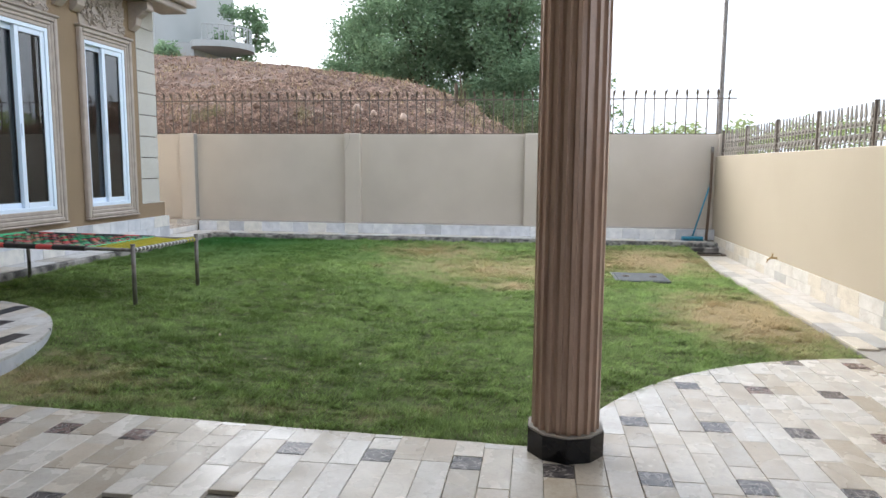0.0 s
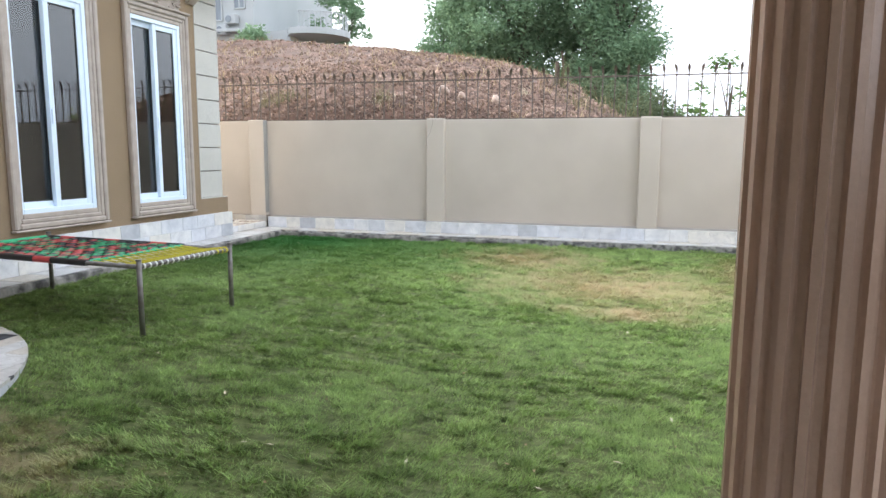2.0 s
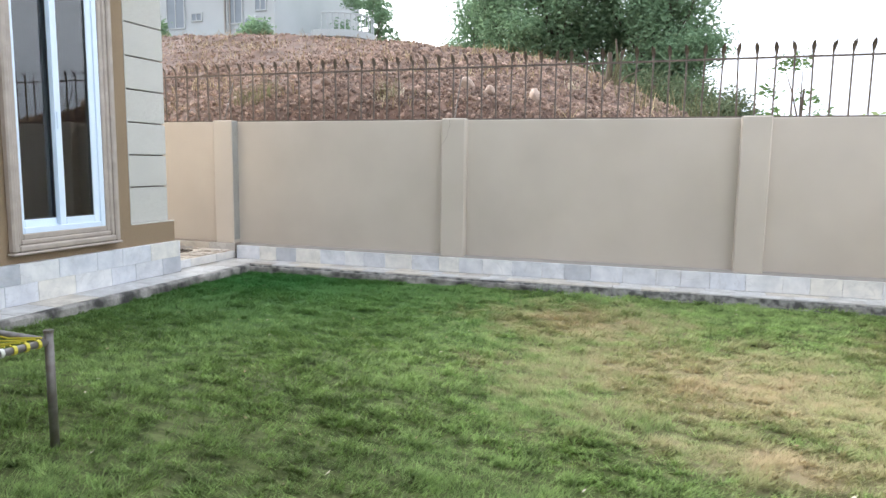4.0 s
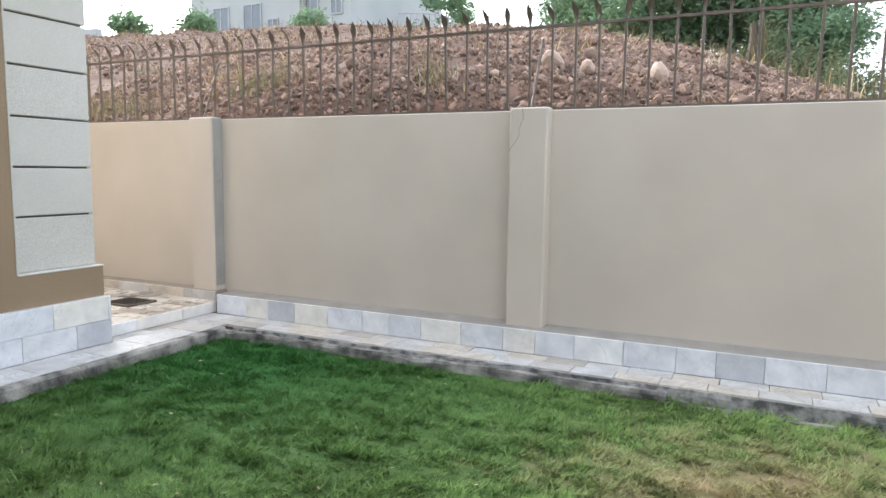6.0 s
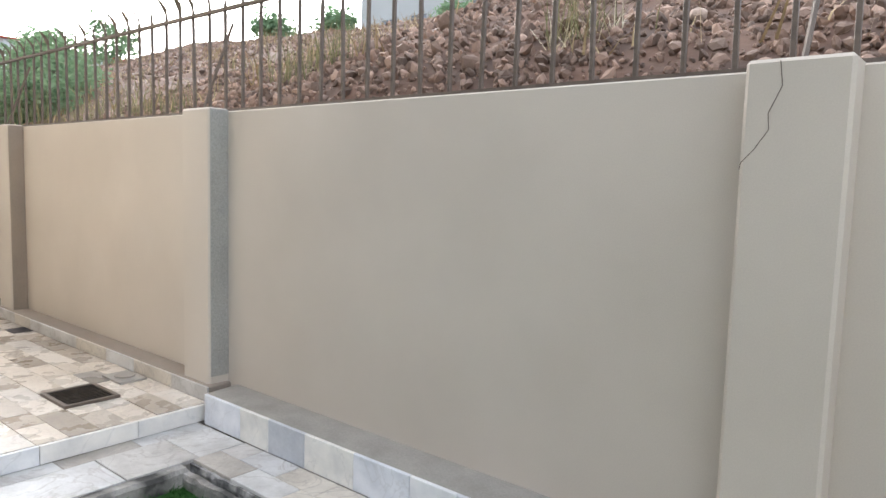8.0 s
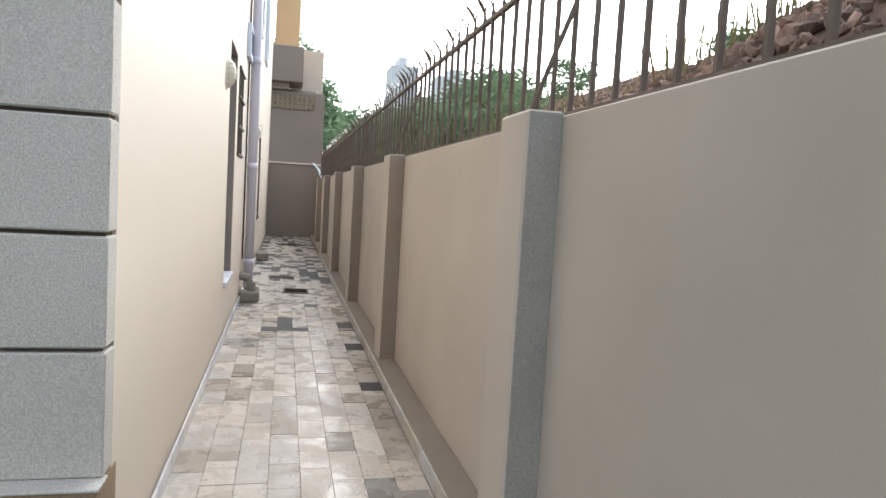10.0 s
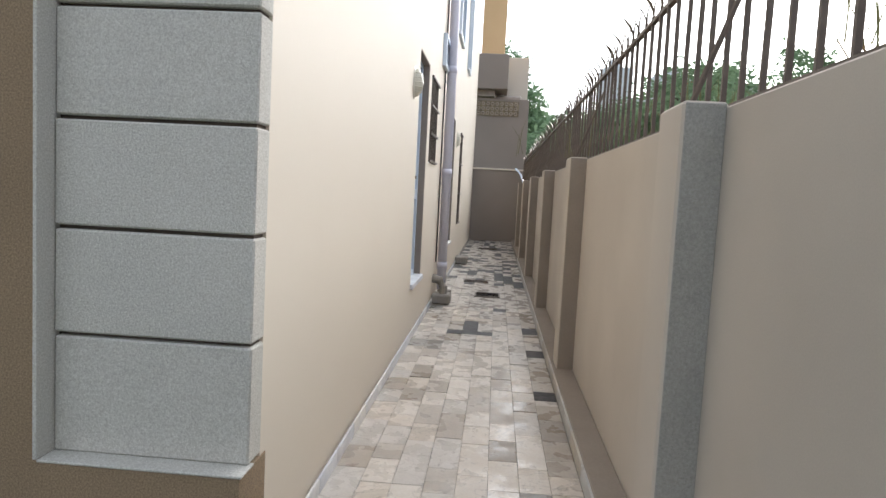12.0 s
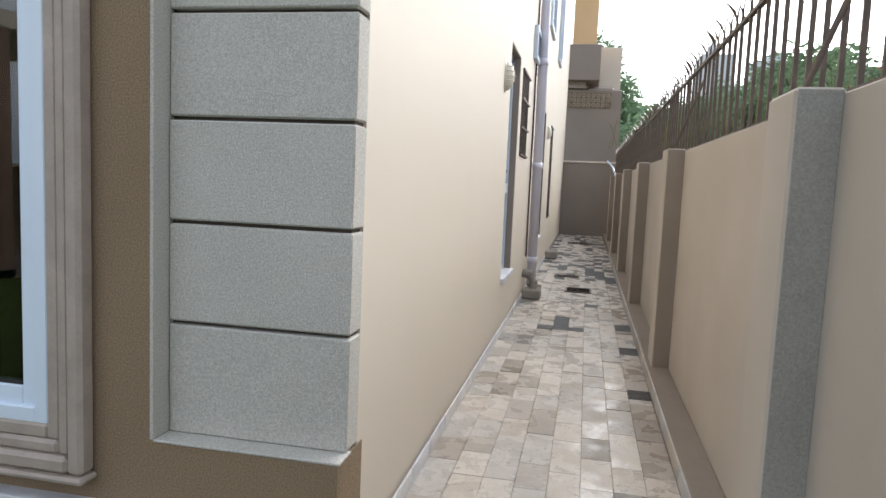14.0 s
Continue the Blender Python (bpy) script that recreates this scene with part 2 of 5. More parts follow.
M_RED = material("red_roof_paint", (0.45, 0.10, 0.07), 0.7, bump=0)
M_PATTERN_D = material("carved_screen_stone", (0.30, 0.24, 0.15), 0.8, (0.17, 0.135, 0.09), 0.3, 10, 60, 0.3, 0.5)


M_GREEN_W, M_RED_W, M_BLACK_W, M_YELLOW_W, M_WHITE_W = (
    material("green_webbing", (0.02, 0.36, 0.15), 0.5, None, 0.5, 12, 120, 0.1, 0.1),
    material("red_webbing", (0.55, 0.07, 0.07), 0.5, None, 0.5, 12, 120, 0.1, 0.1),
    material("black_webbing", (0.02, 0.02, 0.022), 0.5, None, 0.5, 12, 120, 0.1, 0.1),
    material("yellow_cord", (0.60, 0.52, 0.05), 0.5, None, 0.5, 12, 120, 0.1, 0.1),
    material("white_cord", (0.62, 0.62, 0.56), 0.5, None, 0.5, 12, 120, 0.1, 0.1))


def foliage(name, a, b, size=0.6):
    m = bpy.data.materials.new(name)
    m.use_nodes = True
    nt = m.node_tree
    p = nt.nodes["Principled BSDF"]
    p.inputs["Roughness"].default_value = 0.8
    p.inputs["Specular IOR Level"].default_value = 0.2
    isl = nt.nodes.new("ShaderNodeNewGeometry").outputs["Random Per Island"]
    co = nt.nodes.new("ShaderNodeTexCoord").outputs["Object"]
    n = nt.nodes.new("ShaderNodeTexNoise")
    n.inputs["Scale"].default_value = size
    nt.links.new(co, n.inputs["Vector"])
    add = nt.nodes.new("ShaderNodeMath")
    add.operation = 'MULTIPLY_ADD'
    add.inputs[1].default_value = 0.5
    nt.links.new(isl, add.inputs[0])
    half = nt.nodes.new("ShaderNodeMath")
    half.operation = 'MULTIPLY'
    half.inputs[1].default_value = 0.5
    nt.links.new(n.outputs[0], half.inputs[0])
    nt.links.new(half.outputs[0], add.inputs[2])
    mix = nt.nodes.new("ShaderNodeMixRGB")
    mix.inputs[1].default_value, mix.inputs[2].default_value = (*a, 1), (*b, 1)
    nt.links.new(add.outputs[0], mix.inputs[0])
    nt.links.new(mix.outputs[0], p.inputs["Base Color"])
    tr = nt.nodes.new("ShaderNodeBsdfTranslucent")
    nt.links.new(mix.outputs[0], tr.inputs[0])
    ms = nt.nodes.new("ShaderNodeMixShader")
    ms.inputs[0].default_value = 0.35
    nt.links.new(p.outputs[0], ms.inputs[1])
    nt.links.new(tr.outputs[0], ms.inputs[2])
    nt.links.new(ms.outputs[0], nt.nodes["Material Output"].inputs[0])
    return m


# Leaf greens lightened to carry the haze and glare over the trees.
M_LEAF = foliage("hazed_tree_leaves", (0.11, 0.185, 0.11), (0.28, 0.40, 0.23))
M_LEAF_LIGHT = foliage("bright_leaves", (0.07, 0.15, 0.045), (0.20, 0.30, 0.10))
M_LEAF_PALE = foliage("pale_leaves", (0.24, 0.31, 0.13), (0.42, 0.47, 0.24))
M_SCRUB = foliage("grey_scrub_leaves", (0.055, 0.08, 0.045), (0.15, 0.185, 0.10))
M_WEED = foliage("weed_leaves", (0.10, 0.115, 0.055), (0.24, 0.21, 0.11), 3)


def turf(name, low, high, straw):
    """Short lawn grass: green and straw patches at two scales, each blade a little different."""
    m = foliage(name, low, high, 2.5)
    nt = m.node_tree
    p = nt.nodes["Principled BSDF"]
    green = p.inputs["Base Color"].links[0].from_socket
    co = nt.nodes.new("ShaderNodeTexCoord").outputs["Object"]
    sep = nt.nodes.new("ShaderNodeSeparateXYZ")
    nt.links.new(co, sep.inputs[0])

    def spot(cx, cy, rx, ry, gain):
        off = nt.nodes.new("ShaderNodeVectorMath")
        off.operation = 'SUBTRACT'
        off.inputs[1].default_value = (cx, cy, 0)
        flat = nt.nodes.new("ShaderNodeVectorMath")
        flat.operation = 'MULTIPLY'
        flat.inputs[1].default_value = (1 / rx, 1 / ry, 0)
        ln = nt.nodes.new("ShaderNodeVectorMath")
        ln.operation = 'LENGTH'
        nt.links.new(co, off.inputs[0])
        nt.links.new(off.outputs[0], flat.inputs[0])
        nt.links.new(flat.outputs[0], ln.inputs[0])
        mr = nt.nodes.new("ShaderNodeMapRange")
        mr.inputs["From Min"].default_value, mr.inputs["From Max"].default_value = 0.1, 1.0
        mr.inputs["To Min"].default_value, mr.inputs["To Max"].default_value = gain, 0.0
        nt.links.new(ln.outputs["Value"], mr.inputs[0])
        return mr.outputs[0]

    total = None
    for s in ((1.5, 6.6, 1.2, 2.2, 0.62), (-1.0, 9.3, 2.6, 1.9, 0.46), (1.1, 10.3, 1.8, 1.8, 0.55), (-3.95, 3.75, 1.2, 0.8, 0.42), (-2.2, 10.6, 1.7, 1.3, 0.42), (-0.8, 8.1, 1.4, 0.7, 0.46),
              (-3.4, 3.45, 4.5, 0.35, 0.22)):
        v = spot(*s)
        if total is None:
            total = v
        else:
            mx = nt.nodes.new("ShaderNodeMath")
            mx.operation = 'MAXIMUM'
            nt.links.new(total, mx.inputs[0])
            nt.links.new(v, mx.inputs[1])
            total = mx.outputs[0]
    n = nt.nodes.new("ShaderNodeTexNoise")
    n.inputs["Scale"].default_value, n.inputs["Detail"].default_value, n.inputs["Roughness"].default_value = 3.4, 9, 0.74
    nt.links.new(co, n.inputs["Vector"])
    s = nt.nodes.new("ShaderNodeMath")
    s.operation = 'ADD'
    nt.links.new(total, s.inputs[0])
    nt.links.new(n.outputs[0], s.inputs[1])
    mr = nt.nodes.new("ShaderNodeMapRange")
    mr.inputs["From Min"].default_value, mr.inputs["From Max"].default_value = 0.62, 1.0
    nt.links.new(s.outputs[0], mr.inputs[0])
    mix = nt.nodes.new("ShaderNodeMixRGB")
    mix.inputs[2].default_value = (*straw, 1)
    nt.links.new(mr.outputs[0], mix.inputs[0])
    stretch = nt.nodes.new("ShaderNodeVectorMath")
    stretch.operation = 'MULTIPLY'
    stretch.inputs[1].default_value = (1.0, 3.0, 1.0)
    nt.links.new(co, stretch.inputs[0])
    tufts = nt.nodes.new("ShaderNodeTexNoise")
    tufts.inputs["Scale"].default_value, tufts.inputs["Detail"].default_value, tufts.inputs["Roughness"].default_value = 5.5, 8, 0.8
    nt.links.new(stretch.outputs[0], tufts.inputs["Vector"])
    tone = nt.nodes.new("ShaderNodeMapRange")
    tone.inputs["From Min"].default_value, tone.inputs["From Max"].default_value = 0.36, 0.64
    tone.inputs["To Min"].default_value, tone.inputs["To Max"].default_value = 0.45, 1.65
    nt.links.new(tufts.outputs[0], tone.inputs[0])
    toned = nt.nodes.new("ShaderNodeVectorMath")
    toned.operation = 'SCALE'
    nt.links.new(green, toned.inputs[0])
    nt.links.new(tone.outputs[0], toned.inputs["Scale"])
    fresh = nt.nodes.new("ShaderNodeMixRGB")
    fresh.inputs[2].default_value = (0.042, 0.15, 0.035, 1)
    nt.links.new(spot(-6.0, 11.3, 4.2, 3.4, 1.0), fresh.inputs[0])
    nt.links.new(toned.outputs[0], fresh.inputs[1])
    nt.links.new(fresh.outputs[0], mix.inputs[1])
    nt.links.new(mix.outputs[0], p.inputs["Base Color"])
    for node in nt.nodes:
        if node.type == 'BSDF_TRANSLUCENT':
            nt.links.new(mix.outputs[0], node.inputs[0])
    return m


M_TURF = turf("lawn_grass", (0.138, 0.222, 0.066), (0.325, 0.425, 0.15), (0.54, 0.44, 0.265))
# Thatch colour, darkened for the self-shadow missing between the blades.
M_THATCH = turf("shaded_lawn_thatch", (0.09, 0.115, 0.042), (0.19, 0.205, 0.075), (0.40, 0.315, 0.185))


def pane_glass():
    m = bpy.data.materials.new("window_glass")
    m.use_nodes = True
    nt = m.node_tree
    gl = nt.nodes.new("ShaderNodeBsdfGlossy")
    gl.inputs["Roughness"].default_value = 0.0
    gl.inputs["Color"].default_value = (0.9, 0.9, 0.88, 1)
    tr = nt.nodes.new("ShaderNodeBsdfTransparent")
    tr.inputs[0].default_value = (0.84, 0.92, 0.93, 1)
    fr = nt.nodes.new("ShaderNodeFresnel")
    fr.inputs[0].default_value = 2.0
    mx = nt.nodes.new("ShaderNodeMixShader")
    nt.links.new(fr.outputs[0], mx.inputs[0])
    nt.links.new(tr.outputs[0], mx.inputs[1])
    nt.links.new(gl.outputs[0], mx.inputs[2])
    nt.links.new(mx.outputs[0], nt.nodes["Material Output"].inputs[0])
    return m


M_PANE = pane_glass()


# ---- mesh helpers ----
def mesh_of(name, bm, mat, smooth=False):
    me = bpy.data.meshes.new(name)
    bm.to_mesh(me)
    bm.free()
    for mm in (mat if isinstance(mat, (list, tuple)) else [mat]):
        me.materials.append(mm)
    if smooth:
        for p in me.polygons:
            p.use_smooth = True
    return me


def part(name, bm, mat, parent=None, label="", smooth=False):
    ob = new(name, mesh_of(name, bm, mat, smooth))
    if parent:
        ob.parent = parent
    if label:
        ob["label"] = label
    return ob


def thing(name, label, category, group="", kind="", at=(0, 0, 0)):
    ob = new(name)
    ob.empty_display_size = 0.1
    ob.location = at
    return tagged(ob, label, category, group, kind)


def add_box(bm, a, b, bevel=0.0, mat=0):
    c = [(p + q) / 2 for p, q in zip(a, b)]
    d = [abs(q - p) for p, q in zip(a, b)]
    r = bmesh.ops.create_cube(bm, size=1, matrix=Matrix.Translation(c) @ Matrix.Diagonal((*d, 1)))
    faces = {f for v in r["verts"] for f in v.link_faces}
    if bevel:
        edges = {e for v in r["verts"] for e in v.link_edges}
        res = bmesh.ops.bevel(bm, geom=list(edges), offset=bevel, segments=1, affect='EDGES')
        faces = set(res["faces"]) | {f for f in faces if f.is_valid}
    for f in faces:
        if f.is_valid:
            f.material_index = mat
    return bm


def boxes(*items, bevel=0.0):
    bm = bmesh.new()
    for a, b in items:
        add_box(bm, a, b, bevel)
    return bm


def add_tube(bm, pts, r, n=8, r2=None):
    """A tube through the points; its radius runs from r to r2."""
    pts = [Vector(p) for p in pts]
    r2 = r if r2 is None else r2
    rings = []
    for i, p in enumerate(pts):
        d = (pts[min(i + 1, len(pts) - 1)] - pts[max(i - 1, 0)]).normalized()
        u = d.cross(Vector((0, 0, 1)) if abs(d.z) < 0.9 else Vector((1, 0, 0))).normalized()
        w = d.cross(u)
        k = r + (r2 - r) * i / (len(pts) - 1)
        rings.append([bm.verts.new(p + k * (math.cos(2 * math.pi * j / n) * u + math.sin(2 * math.pi * j / n) * w)) for j in range(n)])
    for a, b in zip(rings, rings[1:]):
        for j in range(n):
            bm.faces.new((a[j], b[j], b[(j + 1) % n], a[(j + 1) % n]))
    bm.faces.new(rings[0])
    bm.faces.new(rings[-1][::-1])
    return bm


def tube(pts, r, n=8, r2=None):
    return add_tube(bmesh.new(), pts, r, n, r2)


def prism(outline, z0, z1):
    bm = bmesh.new()
    lo = [bm.verts.new((x, y, z0)) for x, y in outline]
    hi = [bm.verts.new((x, y, z1)) for x, y in outline]
    n = len(outline)
    for i in range(n):
        bm.faces.new((lo[i], lo[(i + 1) % n], hi[(i + 1) % n], hi[i]))
    bm.faces.new(lo[::-1])
    bm.faces.new(hi)
    bmesh.ops.recalc_face_normals(bm, faces=bm.faces[:])
    return bm


def raw(name, verts, faces, mat):
    me = bpy.data.meshes.new(name)
    me.from_pydata(verts, [], faces)
    me.materials.append(mat)
    return me


TILES = {}


def tile_mesh(dx, dy, dz, mat, chamfer=0.003):
    """A slab with a worn upper edge, its lower middle at the origin; alike ones share it."""
    key = (round(dx, 3), round(dy, 3), round(dz, 3), mat.name)
    if key not in TILES:
        x, y, c = dx / 2, dy / 2, chamfer
        v = [(sx * x, sy * y, 0) for sx, sy in ((-1, -1), (1, -1), (1, 1), (-1, 1))]
        v += [(sx * x, sy * y, dz - c) for sx, sy in ((-1, -1), (1, -1), (1, 1), (-1, 1))]
        v += [(sx * (x - c), sy * (y - c), dz) for sx, sy in ((-1, -1), (1, -1), (1, 1), (-1, 1))]
        f = [(3, 2, 1, 0), (8, 9, 10, 11)]
        for k in (0, 4):
            f += [(k + i, k + (i + 1) % 4, k + 4 + (i + 1) % 4, k + 4 + i) for i in range(4)]
        TILES[key] = raw("tile", v, f, mat)
    return TILES[key]


def lay(name, parent, me, m):
    ob = new(name, me)
    ob.parent = parent
    ob.matrix_basis = m
    return ob


# ---- the setting: levels ----
WALK_Z, ALLEY_Z, PORCH_Z = 0.40, 0.50, 0.205
FACE_X, NORTH_Y, WALL_Y, EAST_X = -7.10, 10.985, 12.43, 2.52
DISC_E, DISC_W = (2.3, 2.37, 2.83), (-6.33, 3.54, 2.14)


def smooth(a, b, v):
    t = min(1, max(0, (v - a) / (b - a)))
    return t * t * (3 - 2 * t)


def lawn_z(x, y):
    return 0.185 + 0.115 * smooth(-1.5, -4.6, x) * smooth(3.3, 5.5, y) + 0.115 * smooth(9.2, 11.7, y) * smooth(-4.6, -1.5, x) + 0.012 * noise.noise((x * 1.3, y * 1.3, 0))


CREST_X = [-60, -36, -27, -23, -17, -13, -10.5, -8.3, -6.5, -5, -3.6, -2.4, -1.0, 1.0, 5.0]
CREST_Z = [1.6, 1.8, 4.4, 5.6, 5.3, 5.2, 5.0, 4.75, 4.55, 4.3, 3.95, 3.45, 2.4, 1.2, 0.4]


def hill_z(x, y):
    c = float(np.interp(x, CREST_X, CREST_Z))
    z0 = min(2.05, c)
    p = max(0.0, (y - 12.75) / 8.25)
    up = min(1.0, p) ** (0.5 + 0.35 * smooth(-6.5, -10.5, x))
    z = z0 + (c - z0) * up - 0.015 * max(0, y - 21)
    return z + 0.13 * noise.noise((x * 0.7, y * 0.7, 3)) * min(1, p * 6) + 0.06 * noise.noise((x * 2.3, y * 2.3, 7)) * min(1, p * 8)


tagged(part("ground", boxes(((-900, -900, -0.3), (900, 900, -0.05))), M_SOIL), "wide flat green-brown ground", "ground", kind="structure")

# lawn bed and its grass
nx, ny = 60, 64
xs, ys = np.linspace(-6.68, 2.0, nx), np.linspace(2.6, 11.9, ny)
verts = [(x, y, lawn_z(x, y)) for y in ys for x in xs]
faces = [(j * nx + i, j * nx + i + 1, (j + 1) * nx + i + 1, (j + 1) * nx + i) for j in range(ny - 1) for i in range(nx - 1)]
tagged(new("lawn", raw("lawn", verts, faces, M_THATCH)), "mown lawn soil with dry tan patches", "lawn", kind="structure")


def on_lawn(x, y):
    if x < -6.64 or x > 1.96 or y > 11.84 or y < 3.2 - 0.04 * (x + 2.2):
        return False
    if (x - DISC_E[0]) ** 2 + (y - DISC_E[1]) ** 2 < (DISC_E[2] + 0.005) ** 2:
        return False
    if (x - DISC_W[0]) ** 2 + (y - DISC_W[1]) ** 2 < (DISC_W[2] + 0.005) ** 2:
        return False
    return not (0.44 < x < 1.14 and 8.62 < y < 9.32)


rng = np.random.default_rng(5)
gv, gf = [], []
for k in range(52000):
    cx, cy = rng.uniform(-6.65, 1.97), rng.uniform(3.0, 11.86)
    tuft = 0.4 + 1.3 * noise.noise((cx * 3.4, cy * 7.0, 1.0)) + 0.9 * noise.noise((cx * 9, cy * 15, 3.0))
    tall, comb, wide = 0.016 + 0.036 * max(0, tuft), 3.0 * noise.noise((cx * 1.1, cy * 1.1, 5.0)) + rng.normal(0, .8), 0.0036 if cy < 7.5 else 0.005
    for q in range(11):
        x, y = cx + rng.normal(0, .026), cy + rng.normal(0, .016)
        if not on_lawn(x, y):
            continue
        h = tall * rng.uniform(0.55, 1.25)
        a, lean = comb + rng.normal(0, .8), rng.uniform(0.4, 2.2) * h
        wx, wy = wide * math.cos(a + 1.57), wide * math.sin(a + 1.57)
        z = lawn_z(x, y) - 0.003
        i = len(gv)
        gv += [(x - wx, y - wy, z), (x + wx, y + wy, z), (x + lean * math.cos(a), y + lean * math.sin(a), z + h)]
        gf.append((i, i + 1, i + 2))
tagged(new("grass", raw("grass", gv, gf, M_TURF)), "short green lawn grass with tan dry patches", "grass", kind="stuff")
lv, lf = [], []
for k in range(70):
    x, y = rng.uniform(-6.3, 1.8), rng.uniform(3.4, 11.5)
    if on_lawn(x, y):
        a, ln, z, i = rng.uniform(0, 6.283), rng.uniform(.012, .03), lawn_z(x, y) + .022, len(lv)
        c, s = math.cos(a) * ln, math.sin(a) * ln
        lv += [(x - c, y - s, z), (x + s * .3, y - c * .3, z + .004), (x + c, y + s, z + rng.uniform(0, .012)), (x - s * .3, y + c * .3, z + .004)]
        lf.append((i, i + 1, i + 2, i + 3))
tagged(new("fallen_leaves", raw("fallen_leaves", lv, lf, M_DRY_LEAF)), "small pale dry leaves scattered on the lawn", "fallen leaves", kind="stuff")
fv, ff = [], []
for k in range(260):
    x, y = rng.uniform(-6.5, 1.9), rng.uniform(3.3, 11.8)
    if on_lawn(x, y):
        z, a, s = lawn_z(x, y) + 0.03, rng.uniform(0, 6.28), rng.uniform(0.006, 0.016)
        i = len(fv)
        fv += [(x + s * math.cos(a + q) * (1 if q in (0, 3.14) else 0.45), y + s * math.sin(a + q) * (1 if q in (0, 3.14) else 0.45), z + rng.uniform(-.006, .006)) for q in (0, 1.57, 3.14, 4.71)]
        ff.append((i, i + 1, i + 2, i + 3))
tagged(new("fallen_leaves", raw("fallen_leaves", fv, ff, M_STRAW)), "tiny pale dry leaves scattered on the lawn", "leaves", kind="stuff")

# boundary wall to the north, with piers
wall_n = thing("wall_north", "beige painted boundary wall with shallow piers", "wall", kind="structure")
part("wall_body", boxes(((-26.2, WALL_Y, 0), (2.86, WALL_Y + 0.2, 2.25)), bevel=0.006), M_WALL, wall_n)
for px in (-23.4, -20.15, -16.9, -13.68, -10.74, -7.5, -4.2, -0.83):
    part("pier", boxes(((px, WALL_Y - 0.13, 0.5), (px + 0.30, WALL_Y + 0.01, 2.263)), bevel=0.012), M_WALL, wall_n)
# Passage piers' east sides: darkness against the wall is put into the colour.
for px in (-23.4, -20.15, -16.9, -13.68, -10.74):
    part("cement_face", boxes(((px + .298, WALL_Y - .122, ALLEY_Z + .08), (px + .304, WALL_Y, 2.256)), bevel=.002), M_LEDGE, wall_n, "darker brown side of the pier")
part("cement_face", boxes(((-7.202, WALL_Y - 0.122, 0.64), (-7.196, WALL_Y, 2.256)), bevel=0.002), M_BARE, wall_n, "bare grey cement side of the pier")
part("pier", boxes(((2.56, WALL_Y - 0.06, 0.5), (2.87, WALL_Y + 0.21, 2.263)), bevel=0.012), M_WALL, wall_n)

bm = bmesh.new()
for (xa, za), (xb, zb) in zip(((-4.10, 2.255), (-4.09, 2.18), (-4.125, 2.10), (-4.12, 2.05), (-4.16, 1.99), (-4.195, 1.95)), ((-4.09, 2.18), (-4.125, 2.10), (-4.12, 2.05), (-4.16, 1.99), (-4.195, 1.95), (-4.198, 1.93))):
    add_tube(bm, [(xa, WALL_Y - .1305, za), (xb, WALL_Y - .1305, zb)], .0013, 4)
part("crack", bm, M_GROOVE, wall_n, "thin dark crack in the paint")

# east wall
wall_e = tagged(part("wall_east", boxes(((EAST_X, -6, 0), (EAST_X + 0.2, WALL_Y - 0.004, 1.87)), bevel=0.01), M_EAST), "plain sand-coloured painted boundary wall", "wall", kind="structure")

# hill of rubble
hx, hy = np.arange(-60, 9.01, 0.32), np.concatenate([np.arange(12.66, 24, 0.26), np.arange(24, 70, 1.5)])
verts = [(x, y, hill_z(x, y)) for y in hy for x in hx]
n1 = len(hx)
faces = [(j * n1 + i, j * n1 + i + 1, (j + 1) * n1 + i + 1, (j + 1) * n1 + i) for j in range(len(hy) - 1) for i in range(n1 - 1)]
hill = tagged(new("hillside", raw("hillside", verts, faces, M_EARTH)), "bare brown earth slope of rubble behind the wall", "hill", kind="structure")

ico = bmesh.new()
bmesh.ops.create_icosphere(ico, subdivisions=1, radius=1)
ico_v = [v.co.copy() for v in ico.verts]
ico_f = [tuple(v.index for v in f.verts) for f in ico.faces]
ico.free()


def stone(x, y, z, s, out_v, out_f, flat=0.6):
    i = len(out_v)
    turn = Euler((rng.uniform(0, 6), rng.uniform(0, 6), rng.uniform(0, 6))).to_matrix()
    sx, sy, sz = s * rng.uniform(0.7, 1.4), s * rng.uniform(0.6, 1.1), s * flat * rng.uniform(0.7, 1.2)
    for c in ico_v:
        k = 1 + 0.35 * rng.uniform(-1, 1)
        p = turn @ Vector((c.x * sx * k, c.y * sy * k, c.z * sz * k))
        out_v.append((x + p.x, y + p.y, z + p.z))
    out_f += [tuple(q + i for q in f) for f in ico_f]


sv, sf = [], []
for k in range(25000):
    x = rng.uniform(-24, 0)
    y = 12.75 + 9.5 * rng.uniform(0, 1) ** 1.5
    if hill_z(x, y) < 2.0:
        continue
    s = 0.017 + 0.048 * rng.uniform(0, 1) ** 3 + 0.012 * (y - 12.7) / 8
    s *= (0.6 if y < 15.5 else 1.05) * (0.65 if x < -7.5 else 1.0)
    stone(x, y, hill_z(x, y) + s * 0.15, s, sv, sf)
for k in range(15000):
    x, y = rng.uniform(-11.5, -1.5), 12.72 + 4.3 * rng.uniform(0, 1) ** 1.2
    if hill_z(x, y) > 2.0:
        s = 0.010 + 0.034 * rng.uniform(0, 1) ** 2.2
        stone(x, y, hill_z(x, y) + s * 0.2, s, sv, sf, 0.7)
tagged(new("rubble", raw("rubble", sv, sf, M_ROCK)), "loose brown stones covering the earth slope", "rubble", kind="stuff")


